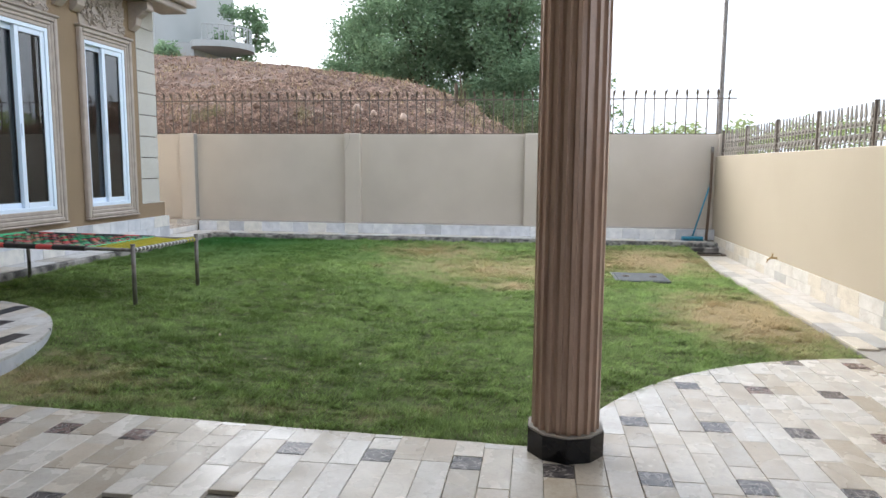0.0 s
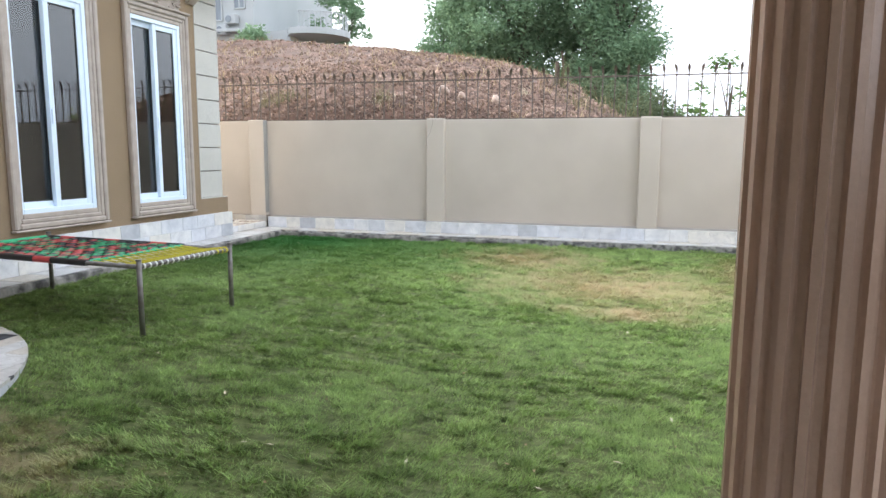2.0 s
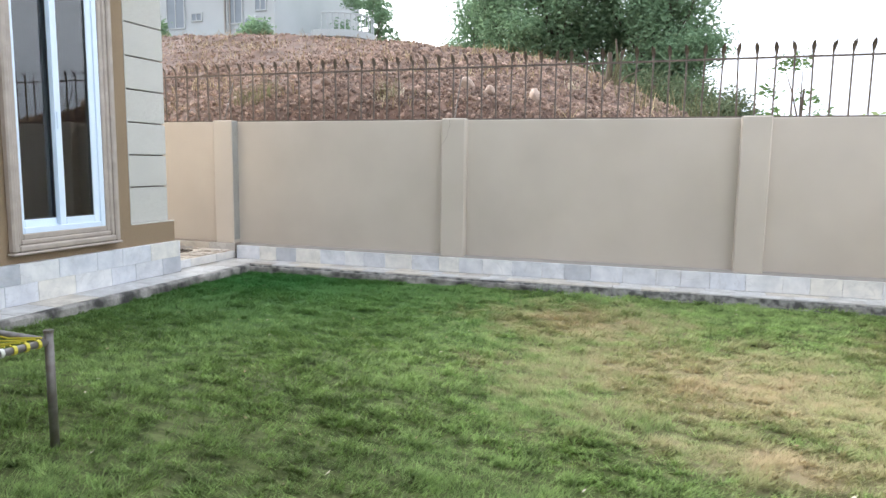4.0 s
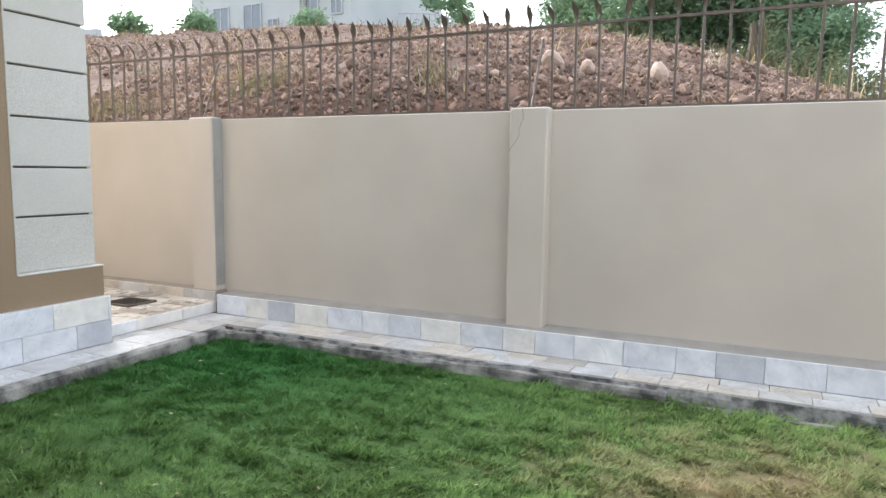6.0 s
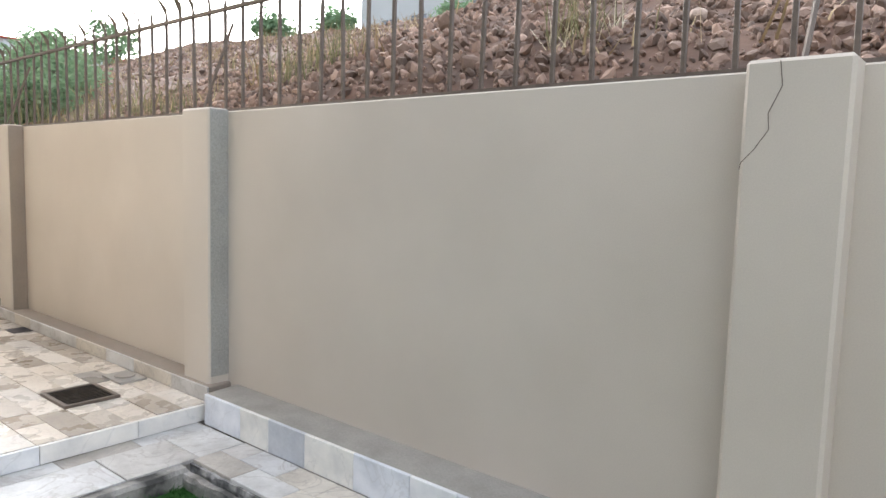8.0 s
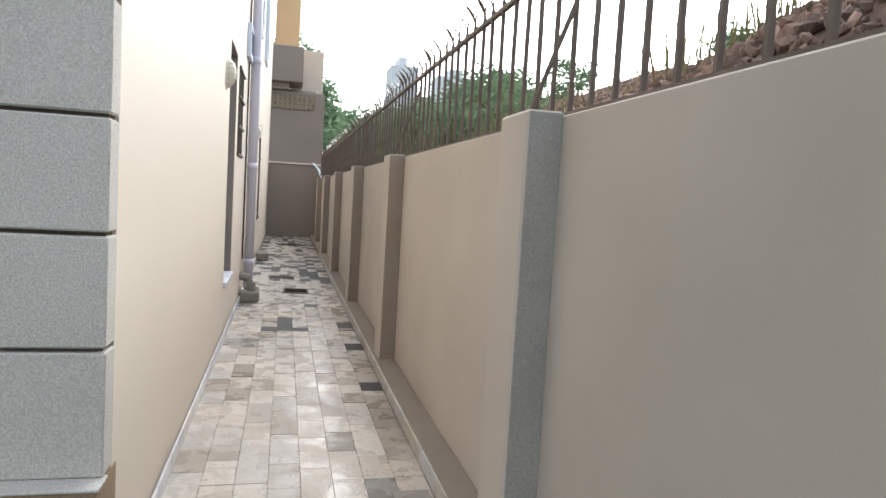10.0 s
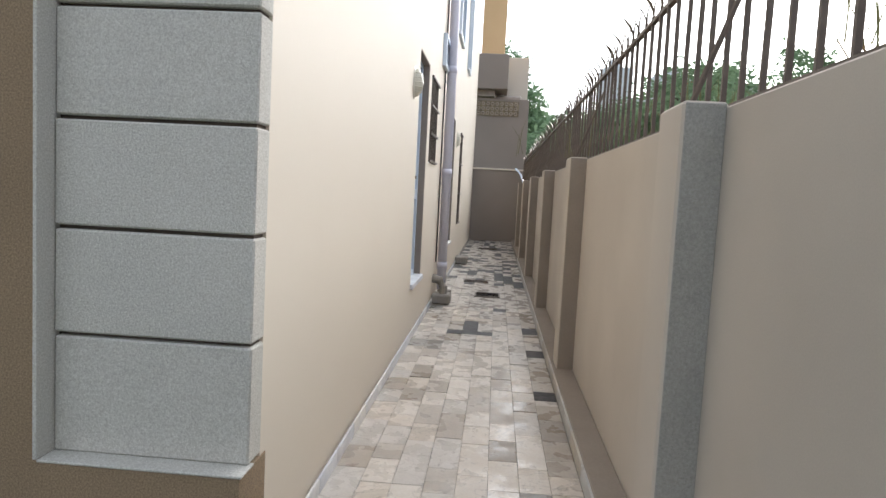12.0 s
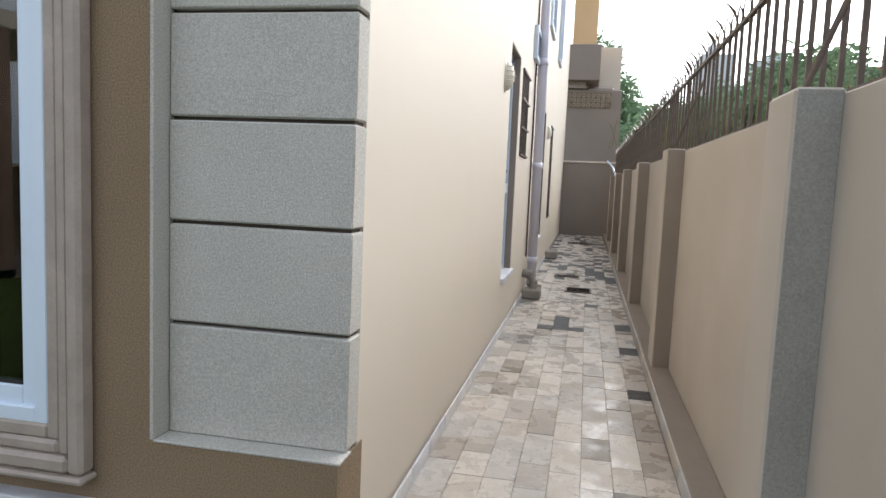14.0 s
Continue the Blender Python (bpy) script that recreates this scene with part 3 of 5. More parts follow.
def boulder(x, y, s, mat, label):
    v, f = [], []
    stone(0, 0, 0, s, v, f, 0.8)
    ob = new("boulder", raw("boulder", v, f, mat))
    ob.location = (x, y, hill_z(x, y) + s * 0.25)
    bev = ob.modifiers.new("bevel", 'BEVEL')
    bev.width, bev.segments = s * 0.15, 1
    return tagged(ob, label, "boulder", "boulders on the slope")


for x, y, s in ((-3.3, 13.5, 0.13), (-4.35, 13.8, 0.15), (-3.95, 13.6, 0.11), (-4.75, 13.4, 0.08)):
    boulder(x, y, s, M_PALE_ROCK, "pale angular boulder half sunk in brown earth")
for k in range(26):
    x, y = rng.uniform(-7.3, -1.6), 12.95 + 7 * rng.uniform(0, 1) ** 1.4
    boulder(x, y, rng.uniform(0.05, 0.09), M_ROCK, "rounded brown stone lying on the slope")

# dry straw and weeds on the slope
tv, tf = [], []


def blade(x, y, z, h, out_v, out_f, w=0.008, spread=0.6):
    a, lean = rng.uniform(0, 6.28), rng.uniform(0, spread) * h
    wx, wy = w * math.cos(a + 1.57), w * math.sin(a + 1.57)
    i = len(out_v)
    mx, my = x + lean * 0.35 * math.cos(a), y + lean * 0.35 * math.sin(a)
    out_v += [(x - wx, y - wy, z), (x + wx, y + wy, z), (mx + wx * .7, my + wy * .7, z + h * .6), (mx - wx * .7, my - wy * .7, z + h * .6),
              (x + lean * math.cos(a), y + lean * math.sin(a), z + h)]
    out_f += [(i, i + 1, i + 2, i + 3), (i + 3, i + 2, i + 4)]


for k in range(650):
    x = rng.uniform(-24, -0.5)
    y = rng.uniform(17.5, 23.5) if rng.uniform() < 0.75 else rng.uniform(12.9, 17)
    if hill_z(x, y) > 1.9:
        for q in range(9):
            blade(x + rng.normal(0, .14), y + rng.normal(0, .14), hill_z(x, y) - .03, rng.uniform(.05, .26), tv, tf, 0.007, 1.8)
tagged(new("dry_grass", raw("dry_grass", tv, tf, M_STRAW)), "thin dry straw tufts on the slope", "dry grass", kind="stuff")


wv, wf = [], []
for x, y, h, n, sp in ((-7.5, 13.25, 0.42, 90, .14), (-7.2, 13.35, 0.36, 60, .12), (-9.4, 13.4, .4, 120, .35), (-10.6, 13.3, .45, 140, .4), (-12.0, 13.4, .4, 140, .5), (-11.5, 15.5, 0.35, 40, .2), (-1.9, 15.0, 0.6, 90, .25), (-1.2, 15.5, 0.7, 120, .3), (-5.3, 13.3, .4, 50, .1), (-2.6, 17.5, .9, 60, .12)):
    for q in range(n):
        a, b = x + rng.normal(0, sp), y + rng.normal(0, sp)
        blade(a, b, hill_z(x, y) - .05, h * rng.uniform(.4, 1.1), wv, wf, 0.0035, 0.9)
tagged(new("weeds", raw("weeds", wv, wf, M_WEED)), "tall green and straw weeds on the slope", "weeds", kind="stuff")
rv, rf = [], []
for x, y in ((-5.35, 13.15), (-5.2, 13.3), (-2.95, 14.4)):
    for q in range(26):
        blade(x + rng.normal(0, .06), y + rng.normal(0, .05), hill_z(x, y) - .01, rng.uniform(.08, .28), rv, rf, 0.0032, 2.2)
tagged(new("dead_roots", raw("dead_roots", rv, rf, M_DRY_LEAF)), "pale dead roots lying on the slope", "dead roots", kind="stuff")
stump = thing("dead_stump", "dry broken stump with bare stalks on the slope", "stump", at=(-2.75, 17.6, hill_z(-2.75, 17.6) - .05))
part("stalk", tube([(0, 0, 0), (.03, 0, .35), (.02, .02, .62)], .075, 7, .04), M_BARK, stump)
part("stalk", tube([(.1, 0, 0), (.17, .02, .4), (.12, 0, .85)], .045, 6, .015), M_BARK, stump)
part("stalk", tube([(-.1, 0, 0), (-.22, .03, .25), (-.3, 0, .42)], .03, 6, .01), M_BARK, stump)
part("stalk", tube([(.18, 0, 0), (.35, 0, .18), (.6, .02, .3)], .02, 5, .007), M_BARK, stump)


# ---- trees ----
def leaf_cloud(centres, per, r, size, out_v, out_f):
    for c in centres:
        for q in range(per):
            d = Vector((rng.normal(0, 1), rng.normal(0, 1), rng.normal(0, .75)))
            d = d.normalized() * r * rng.uniform(0.15, 1) ** 0.6 * rng.uniform(.7, 1.25)
            p = Vector(c) + d
            u = Vector((rng.normal(), rng.normal(), rng.normal() * .6)).normalized()
            w = u.cross(Vector((rng.normal(), rng.normal(), rng.normal()))).normalized()
            s = size * rng.uniform(.6, 1.3)
            i = len(out_v)
            out_v += [tuple(p - u * s), tuple(p + w * s * .38), tuple(p + u * s), tuple(p - w * s * .38)]
            out_f.append((i, i + 1, i + 2, i + 3))


def tree(x, y, z, height, width, clumps, per, mat, label, size=0.13, low=0.22, clump_r=0.75):
    t = thing("tree", label, "tree", "trees beyond the wall", at=(x, y, z))
    bm = bmesh.new()
    centres = []
    r0 = 0.018 * height + 0.04
    top = Vector((rng.uniform(-.3, .3), rng.uniform(-.3, .3), height * .8))
    add_tube(bm, [(0, 0, -.4), top * 0.33 + Vector((.1, 0, 0)), top * 0.66, top], r0, 8, r0 * .25)
    for k in range(clumps):
        a, hh = rng.uniform(0, 6.283), rng.uniform(low, 1.0)
        env = math.sin(math.pi * min(1, (hh - low) / (1.12 - low)) ** 0.75) ** 0.6
        rad = width / 2 * env * rng.uniform(0.25, 1.0) ** .6 * (1 + .3 * noise.noise((a * 2, hh * 4, x)))
        c = Vector((rad * math.cos(a), rad * math.sin(a), height * hh))
        centres.append(c)
        if k % 3 == 0:
            s = top * max(.15, min(.9, hh * .8 - .12))
            add_tube(bm, [s, (s + c) / 2 + Vector((0, 0, .15)), c], r0 * .3, 5, r0 * .06)
    part("trunk", bm, M_BARK, t)
    v, f = [], []
    leaf_cloud(centres, per, clump_r, size, v, f)
    crown = new("crown", raw("crown", v, f, mat))
    crown.parent = t
    return t


for x, y, h, w, n in ((-10.0, 34, 4.2, 3.6, 26), (-8.1, 33, 6.4, 4.2, 40), (-6.1, 32, 8.2, 4.6, 56), (-4.4, 34, 8.2, 4.6, 46), (-3.0, 32, 8.4, 4.6, 56), (-1.9, 31, 8.4, 3.4, 50)):
    tree(x, y, hill_z(x, y) - .3, h, w, int(n * 1.4), 520, M_LEAF, "dense dark green broadleaf tree on the rise", .09, low=0.02, clump_r=.85)
tree(-21.6, 48, 3.5, 9.0, 5.0, 40, 150, M_LEAF, "green tree beside the white house", .17)
for x, y, h in ((2.2, 30, 4.6), (0.2, 26, 2.4)):
    tree(x, y, hill_z(x, y) - .2, h, 2.0, 12, 45, M_LEAF_LIGHT, "thin young tree with sparse pale leaves", .12, low=.3, clump_r=.5)
for x, y, h, w in ((6.2, 36, 3.9, 2.6), (9.3, 37, 3.7, 3), (13, 40, 4.3, 5), (17, 40, 4.4, 5), (21, 40, 4.8, 5), (17, 20, 7.0, 5.0), (24, 30, 9, 6)):
    tree(x, y, -.1, h, w, 26, 80, M_LEAF_PALE, "light green tree beyond the east fence", .17, low=.2)
for x, y, h, w in ((-43, 12.3, 8.4, 4.2), (-45, 15.0, 5.4, 4.5), (-40, 16.8, 4.6, 4), (-50, 21, 5.6, 6), (-36, 14.6, 3.6, 3.5), (-44, 18.5, 4.6, 4)):
    tree(x, y, .8, h, w, 46, 170, M_LEAF, "rounded green tree past the end of the passage", .2, low=.12, clump_r=1.0)
for x, y, h in ((-22.5, 17.3, 1.2), (-27, 17.0, 1.7), (-25, 20, 1.7), (-31, 19, 2.4), (-19, 21.5, .8), (-16.5, 21.5, .6), (-29, 15.2, 2.2), (-34, 22, 3.2), (-13, 21.8, .5)):
    tree(x, y, hill_z(x, y) - .2, h, h * 1.2, 18, 90, M_LEAF, "low green shrub behind the iron fence", .09, low=.1, clump_r=.4)


for x, y, h in ((-1.9, 19.8, .8), (-1.3, 18.8, .85), (-.7, 19.2, 1.05), (0.0, 19.6, 1.2), (-.9, 17.2, .6)):
    tree(x, y, hill_z(x, y) - .15, h, h * 1.3, 22, 120, M_SCRUB, "grey-green scrub at the foot of the slope", .05, low=.06, clump_r=.34)
for k in range(11):
    x, h = -13.6 - 1.05 * k, 0.62 + .04 * k + .45 * ((k * 7) % 5) / 5
    y = 13.7 + .5 * (k % 3)
    tree(x, y, hill_z(x, y) - .15, h, h * 1.2, 20, 120, M_LEAF, "scrubby dark green shrub close behind the iron fence", .06, low=.06, clump_r=.35)


# ---- far buildings ----
def far_window(parent, x0, x1, y, z0, z1):
    w = part("window", boxes(((x0, y - .06, z0), (x1, y + .02, z1))), M_GLASS_FAR, parent)
    part("frame", boxes(((x0 - .08, y - .1, z0 - .08), (x0, y, z1 + .08)), ((x1, y - .1, z0 - .08), (x1 + .08, y, z1 + .08)), ((x0, y - .1, z1), (x1, y, z1 + .08)), ((x0, y - .1, z0 - .08), (x1, y, z0)), (((x0 + x1) / 2 - .03, y - .1, z0), ((x0 + x1) / 2 + .03, y, z1))), M_WHITE_HOUSE, w)
    return w


white = thing("white_house", "large white painted house with grey windows on the rise", "house", at=(-4.5, 0, .35))
part("wall", boxes(((-33, 42, 3), (-20.6, 54, 15.5))), M_WHITE_HOUSE, white)
part("wing", boxes(((-20.6, 43.2, 3), (-18.6, 54, 9.3))), M_WHITE_HOUSE, white)
part("ledge", boxes(((-33, 41.4, 9.05), (-21.4, 42, 9.25)), ((-24.9, 41.2, 12.6), (-21.2, 42, 12.75))), M_WHITE_HOUSE, white)
for x0, x1, z0, z1 in ((-24.9, -24.4, 7.9, 8.9), (-23.9, -22.9, 9.9, 11.9), (-26.6, -25.9, 10.2, 10.6), (-28.5, -27.2, 9.8, 11.6), (-31, -29.8, 9.8, 11.6), (-28.5, -27, 6.3, 8.2), (-23.5, -22.7, 7.4, 8.4), (-21.9, -21.2, 10.6, 12.4), (-22.2, -21.4, 7.3, 8.5)):
    far_window(white, x0, x1, 42, z0, z1)
for k in range(13):
    bm = bmesh.new()
    a = math.pi * (-.5 + k / 12 * .62)
    add_box(bm, (-17.6 + 2.2 * math.cos(a) - .03, 44.6 + 2.2 * math.sin(a) - .03, 9.3), (-17.6 + 2.2 * math.cos(a) + .03, 44.6 + 2.2 * math.sin(a) + .03, 10.3))
    part("baluster", bm, M_WHITE_HOUSE, white)
part("balcony", prism([(-17.6 + 2.4 * math.cos(math.pi * q / 12), 44.6 + 2.4 * math.sin(math.pi * q / 12)) for q in range(-7, 8)] + [(-20.0, 45)], 8.9, 9.3), M_WHITE_HOUSE, white)
bm = bmesh.new()
add_tube(bm, [(-17.6 + 2.2 * math.cos(math.pi * (-.5 + k / 12 * .62)), 44.6 + 2.2 * math.sin(math.pi * (-.5 + k / 12 * .62)), 10.3) for k in range(13)], .05, 6)
part("balcony_handrail", bm, M_WHITE_HOUSE, white)
for x, z in ((-22.4, 9.55), (-21.0, 8.25), (-23.1, 8.9)):
    ac = part("air_conditioner", boxes(((x, 41.5, z), (x + .8, 41.95, z + .6)), bevel=.03), M_WHITE_HOUSE, white, "white outdoor cooling unit")
    part("fan_grille", tube([(x + .3, 41.49, z + .3), (x + .3, 41.46, z + .3)], .22, 14), M_GLASS_FAR, ac)
for q in range(2):
    part("drain_pipe", tube([(-24.1 + q * .35, 41.9, 4), (-24.1 + q * .35, 41.9, 15)], .06, 6), M_CONCRETE, white)
fence_far = thing("garden_railing", "dark thin garden railing in front of the white house", "railing", at=(0, 0, 0))
for z in (6.6, 7.0, 7.4):
    part("rail", tube([(-27, 33, z), (-19.5, 36, z - .9)], .03, 5), M_IRON, fence_far)
for k in range(9):
    part("post", tube([(-27 + k * .94, 33 + k * .375, 4.5), (-27 + k * .94, 33 + k * .375, 7.45 - .11 * k)], .035, 5), M_IRON, fence_far)
for x, y, h in ((-20.6, 31.5, .6), (-18.2, 32, 0.5), (-22.6, 31, .7)):
    tree(x, y, hill_z(x, y) - .3, h, 1.5, 14, 90, M_LEAF, "small green bush before the railing", .07, low=.15, clump_r=.26)
low_wall = thing("garden_wall", "low pale garden wall along the top of the rise", "wall", at=(0, 0, 0))
part("wall_body", boxes(((-40, 27, 3.5), (-27.5, 27.3, 7.4)), bevel=.03), M_WHITE_HOUSE, low_wall)

for x, y, z, w, d, roof in ((-62, 26, 11.0, 3, 5, True), (-60, 31.5, 10.2, 4, 5, True), (-70, 20.5, 10.5, 6, 4, False)):
    b = thing("distant_house", "pale grey distant house with a red roof edge" if roof else "pale grey flat distant house", "house", "distant houses")
    part("wall", boxes(((x, y, 0), (x + w, y + d, z))), M_TOWER, b)
    if roof:
        part("roof", boxes(((x - .3, y - .3, z), (x + w + .3, y + d + .3, z + .12))), M_RED, b)
    for q in range(2):
        part("window", boxes(((x + w - .03, y + .8 + q * 2, z - 2.6), (x + w + .05, y + 1.8 + q * 2, z - 1.2))), M_GLASS_FAR, b)
for x, y, z, w in ((-420, 95, 72, 26), (-380, 62, 68, 14), (-400, 130, 50, 40)):
    tw = thing("tower_block", "hazy pale grey tower block far away", "building", "far tower blocks")
    part("wall", boxes(((x, y, 0), (x + 20, y + w, z)), ((x + 2, y + w * .3, z), (x + 16, y + w * .6, z + 5))), M_TOWER, tw)
    for q in range(9):
        part("window_band", boxes(((x + 19.9, y + 1, z - 5 - q * 6), (x + 20.3, y + w - 1, z - 3.6 - q * 6))), M_TOWER, tw)

pole = thing("street_lamp", "tall slim grey steel lamp post", "lamp post", at=(0, 0, 0))
part("pole", tube([(5.42, 24, -.1), (5.42, 24, 11)], .085, 10, .06), M_STEEL, pole)
part("base_collar", tube([(5.42, 24, -.1), (5.42, 24, .5)], .13, 10), M_STEEL, pole)
part("arm", tube([(5.42, 24, 10.9), (6.2, 24, 11.4), (7.0, 24, 11.5)], .04, 8), M_STEEL, pole)


# ---- iron fences ----
bar_me = mesh_of("bar", boxes(((-.009, -.009, 0), (.009, .009, .66)), bevel=.002), M_IRON)
bm = bmesh.new()
ring = [(0, 0, 0, .011), (0, -.004, .03, .016), (0, -.022, .07, .024), (0, -.048, .10, .018), (0, -.085, .13, .002)]
prev = None
for x, y, z, w in ring:
    r = [bm.verts.new((x - w, y, z)), bm.verts.new((x, y - .007, z + .004)), bm.verts.new((x + w, y, z)), bm.verts.new((x, y + .007, z - .004))]
    if prev:
        for q in range(4):
            bm.faces.new((prev[q], prev[(q + 1) % 4], r[(q + 1) % 4], r[q]))
    prev = r
add_tube(bm, [(0, 0, -.02), (0, 0, .05), (0, .012, .13)], .008, 5, .003)
tip_me = mesh_of("spear_tip", bm, M_IRON)
fence_n = thing("iron_fence", "rusty iron bar fence with bent leaf tips", "fence", at=(0, 0, 0))
FY = 12.52
for part_x0, part_x1 in ((-26.0, 2.85),):
    part("rail", boxes(((part_x0, FY - .014, 2.875), (part_x1, FY + .014, 2.895))), M_IRON, fence_n)
    part("base_rail", boxes(((part_x0, FY - .06, 2.2505), (part_x1, FY + .03, 2.268))), M_IRON, fence_n)
for k in range(160):
    x = -25.9 + k * .18
    b = new("bar", bar_me)
    b.parent, b.location = fence_n, (x, FY, 2.26)
    b.rotation_euler = (rng.normal(0, .008), rng.normal(0, .012), 0)
    t = new("spear_tip", tip_me)
    t.parent, t.location = b, (0, 0, .655)
    t.rotation_euler = (0, 0, rng.normal(0, .25))
for px in (-23.3, -20.05, -16.8, -13.6, -10.6, -7.35):
    part("brace", tube([(px, 12.36, 2.26), (px + .02, FY + .03, 2.80)], .010, 6), M_IRON, fence_n)
part("brace", tube([(-4.05, 12.36, 2.26), (-4.03, FY + .03, 2.80)], .010, 6), M_IRON, fence_n)

bm = bmesh.new()
for z0, z1, w0, w1 in ((0, .06, .008, .008), (.06, .1, .008, .03), (.1, .14, .03, .009), (.14, .2, .009, .009), (.2, .24, .009, .034), (.24, .28, .034, .01), (.28, .31, .01, .028), (.31, .43, .028, .002)):
    lo = [bm.verts.new((sx * .007, sy * w0, z0)) for sx, sy in ((-1, -1), (1, -1), (1, 1), (-1, 1))]
    hi = [bm.verts.new((sx * .007, sy * w1, z1)) for sx, sy in ((-1, -1), (1, -1), (1, 1), (-1, 1))]
    for q in range(4):
        bm.faces.new((lo[q], lo[(q + 1) % 4], hi[(q + 1) % 4], hi[q]))
bmesh.ops.remove_doubles(bm, verts=bm.verts[:], dist=.0005)
scroll_me = [mesh_of("scroll", tube([(0, .055 * math.cos(math.pi * q / 6), z + s * .06 * math.sin(math.pi * q / 6)) for q in range(7)], .006, 4), M_IRON_GREY) for z, s in ((.2, 1), (.12, -1))]
pick_me = mesh_of("spear", bm, M_IRON_GREY)
fence_e = thing("spear_fence", "weathered grey cast-iron spear fence on the east wall", "fence", at=(0, 0, 0))
EX = EAST_X + .1
for z in (1.93, 2.0, 2.08):
    part("rail", boxes(((EX - .008, 1.0, z - .006), (EX + .008, 12.35, z + .006))), M_IRON_GREY, fence_e)
for k in range(100):
    s = new("spear", pick_me)
    s.parent, s.location = fence_e, (EX, 1.1 + k * .112, 1.875)
    s.rotation_euler = (rng.normal(0, .015), rng.normal(0, .015), 0)
    for me in scroll_me:
        sc = new("scroll", me)
        sc.parent = s
for k in range(9):
    part("post", boxes(((EX - .02, 1.3 + k * 1.38, 1.868), (EX + .02, 1.335 + k * 1.38, 2.32)), bevel=.004), M_IRON, fence_e)


# ---- house: the front with its windows ----
W1, W2 = (7.13, 8.205), (8.917, 9.917)
WZ0, WZ1 = 1.03, 3.43
front = thing("wall_west", "brown rendered house front with pale moulded windows", "wall", kind="structure")
X0, X1 = FACE_X - .25, FACE_X
part("wall_body", boxes(((X0, -6, 0.2), (X1, W1[0], 4.3)), ((X0, W1[0], .2), (X1, W2[1], WZ0)), ((X0, W1[0], WZ1), (X1, W2[1], 4.3)), ((X0, W1[1], WZ0), (X1, W2[0], WZ1)),
                       ((X0, W2[1], .2), (X1, 10.31, 4.3)), ((X0, 10.31, .2), (X1, NORTH_Y + .004, 1.0))), M_BROWN, front)
part("upper_wall", boxes(((X0, -6, 4.3), (X1, NORTH_Y, 7.2))), M_BROWN, front)
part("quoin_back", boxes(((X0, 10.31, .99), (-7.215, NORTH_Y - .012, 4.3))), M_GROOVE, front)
for k in range(9):
    z = 1.062 + k * .357
    part("quoin_block", boxes(((-7.3, 10.315, z if k else 1.012), (-7.183 + .002 * (k % 3), NORTH_Y + .003, z + .343)), bevel=.006), M_QUOIN, front)
part("quoin_ledge", boxes(((-7.215, 10.311, 1.0015), (-7.096, NORTH_Y + .012, 1.0115)), bevel=.003), M_QUOIN, front)
part("quoin_jamb", boxes(((-7.214, 10.300, 1.011), (-7.094, 10.3135, 4.29)), bevel=.002), M_QUOIN, front)
cornice = part("cornice", boxes(((FACE_X, -6, 4.22), (-6.62, 11.12, 4.34)), ((FACE_X, -6, 4.34), (-6.5, 11.25, 4.5)), bevel=.02), M_MOULD, front)
part("balcony_parapet", boxes(((-6.75, -6, 4.5), (-6.6, 11.1, 5.4)), bevel=.02), M_NWALL, front)


def carved_panel(y0, y1, z0, z1):
    bm = bmesh.new()
    add_box(bm, (FACE_X, y0, z0), (FACE_X + .025, y1, z1))
    w = y1 - y0
    for k in range(120):
        s = 1 if k % 2 else -1
        u, v = rng.uniform(0, .5), rng.uniform(.03, .97)
        cy, cz = (y0 + y1) / 2 + s * u * w * .96, z0 + v * (z1 - z0)
        a = math.atan2(v - .4, s * (u + .15)) + 1.1 * s + rng.normal(0, .5)
        l, b = rng.uniform(.05, .10), rng.uniform(.013, .024)
        pts = []
        for q in range(6):
            t = q / 5 - .5
            bend = a + t * 1.6 * s
            pts.append((FACE_X + .03 + .028 * math.cos(t * 3), min(y1 - .02, max(y0 + .02, cy + 2 * t * l * math.cos(bend))), min(z1 - .01, max(z0 + .01, cz + 2 * t * l * math.sin(bend)))))
        add_tube(bm, pts, b, 6, b * .35)
    return bm


def bracket(y, z0, z1, w=.16):
    out = [(0, z1), (.34, z1), (.34, z1 - .09), (.28, z1 - .13), (.24, z1 - .2), (.15, z1 - .25), (.13, z1 - .36), (.09, z0 + .04), (.04, z0), (0, z0)]
    bm = bmesh.new()
    a = [bm.verts.new((FACE_X + x, y - w / 2, z)) for x, z in out]
    b = [bm.verts.new((FACE_X + x, y + w / 2, z)) for x, z in out]
    for q in range(len(out)):
        bm.faces.new((a[q], b[q], b[(q + 1) % len(out)], a[(q + 1) % len(out)]))
    bm.faces.new(a)
    bm.faces.new(b[::-1])
    bmesh.ops.recalc_face_normals(bm, faces=bm.faces[:])
    bmesh.ops.bevel(bm, geom=bm.edges[:], offset=.008, segments=1, affect='EDGES')
    add_tube(bm, [(FACE_X + .29, y - w / 2 - .012, z1 - .1), (FACE_X + .29, y + w / 2 + .012, z1 - .1)], .055, 12)
    return bm


for y in (6.98, 8.44, 8.80, 10.2):
    part("bracket", bracket(y, 3.78, 4.22), M_MOULD, front)
for y0, y1 in (W1, W2):
    part("carving", carved_panel(y0 - .03, y1 + .03, 3.63, 4.22), M_MOULD, front, "carved leaf relief panel")


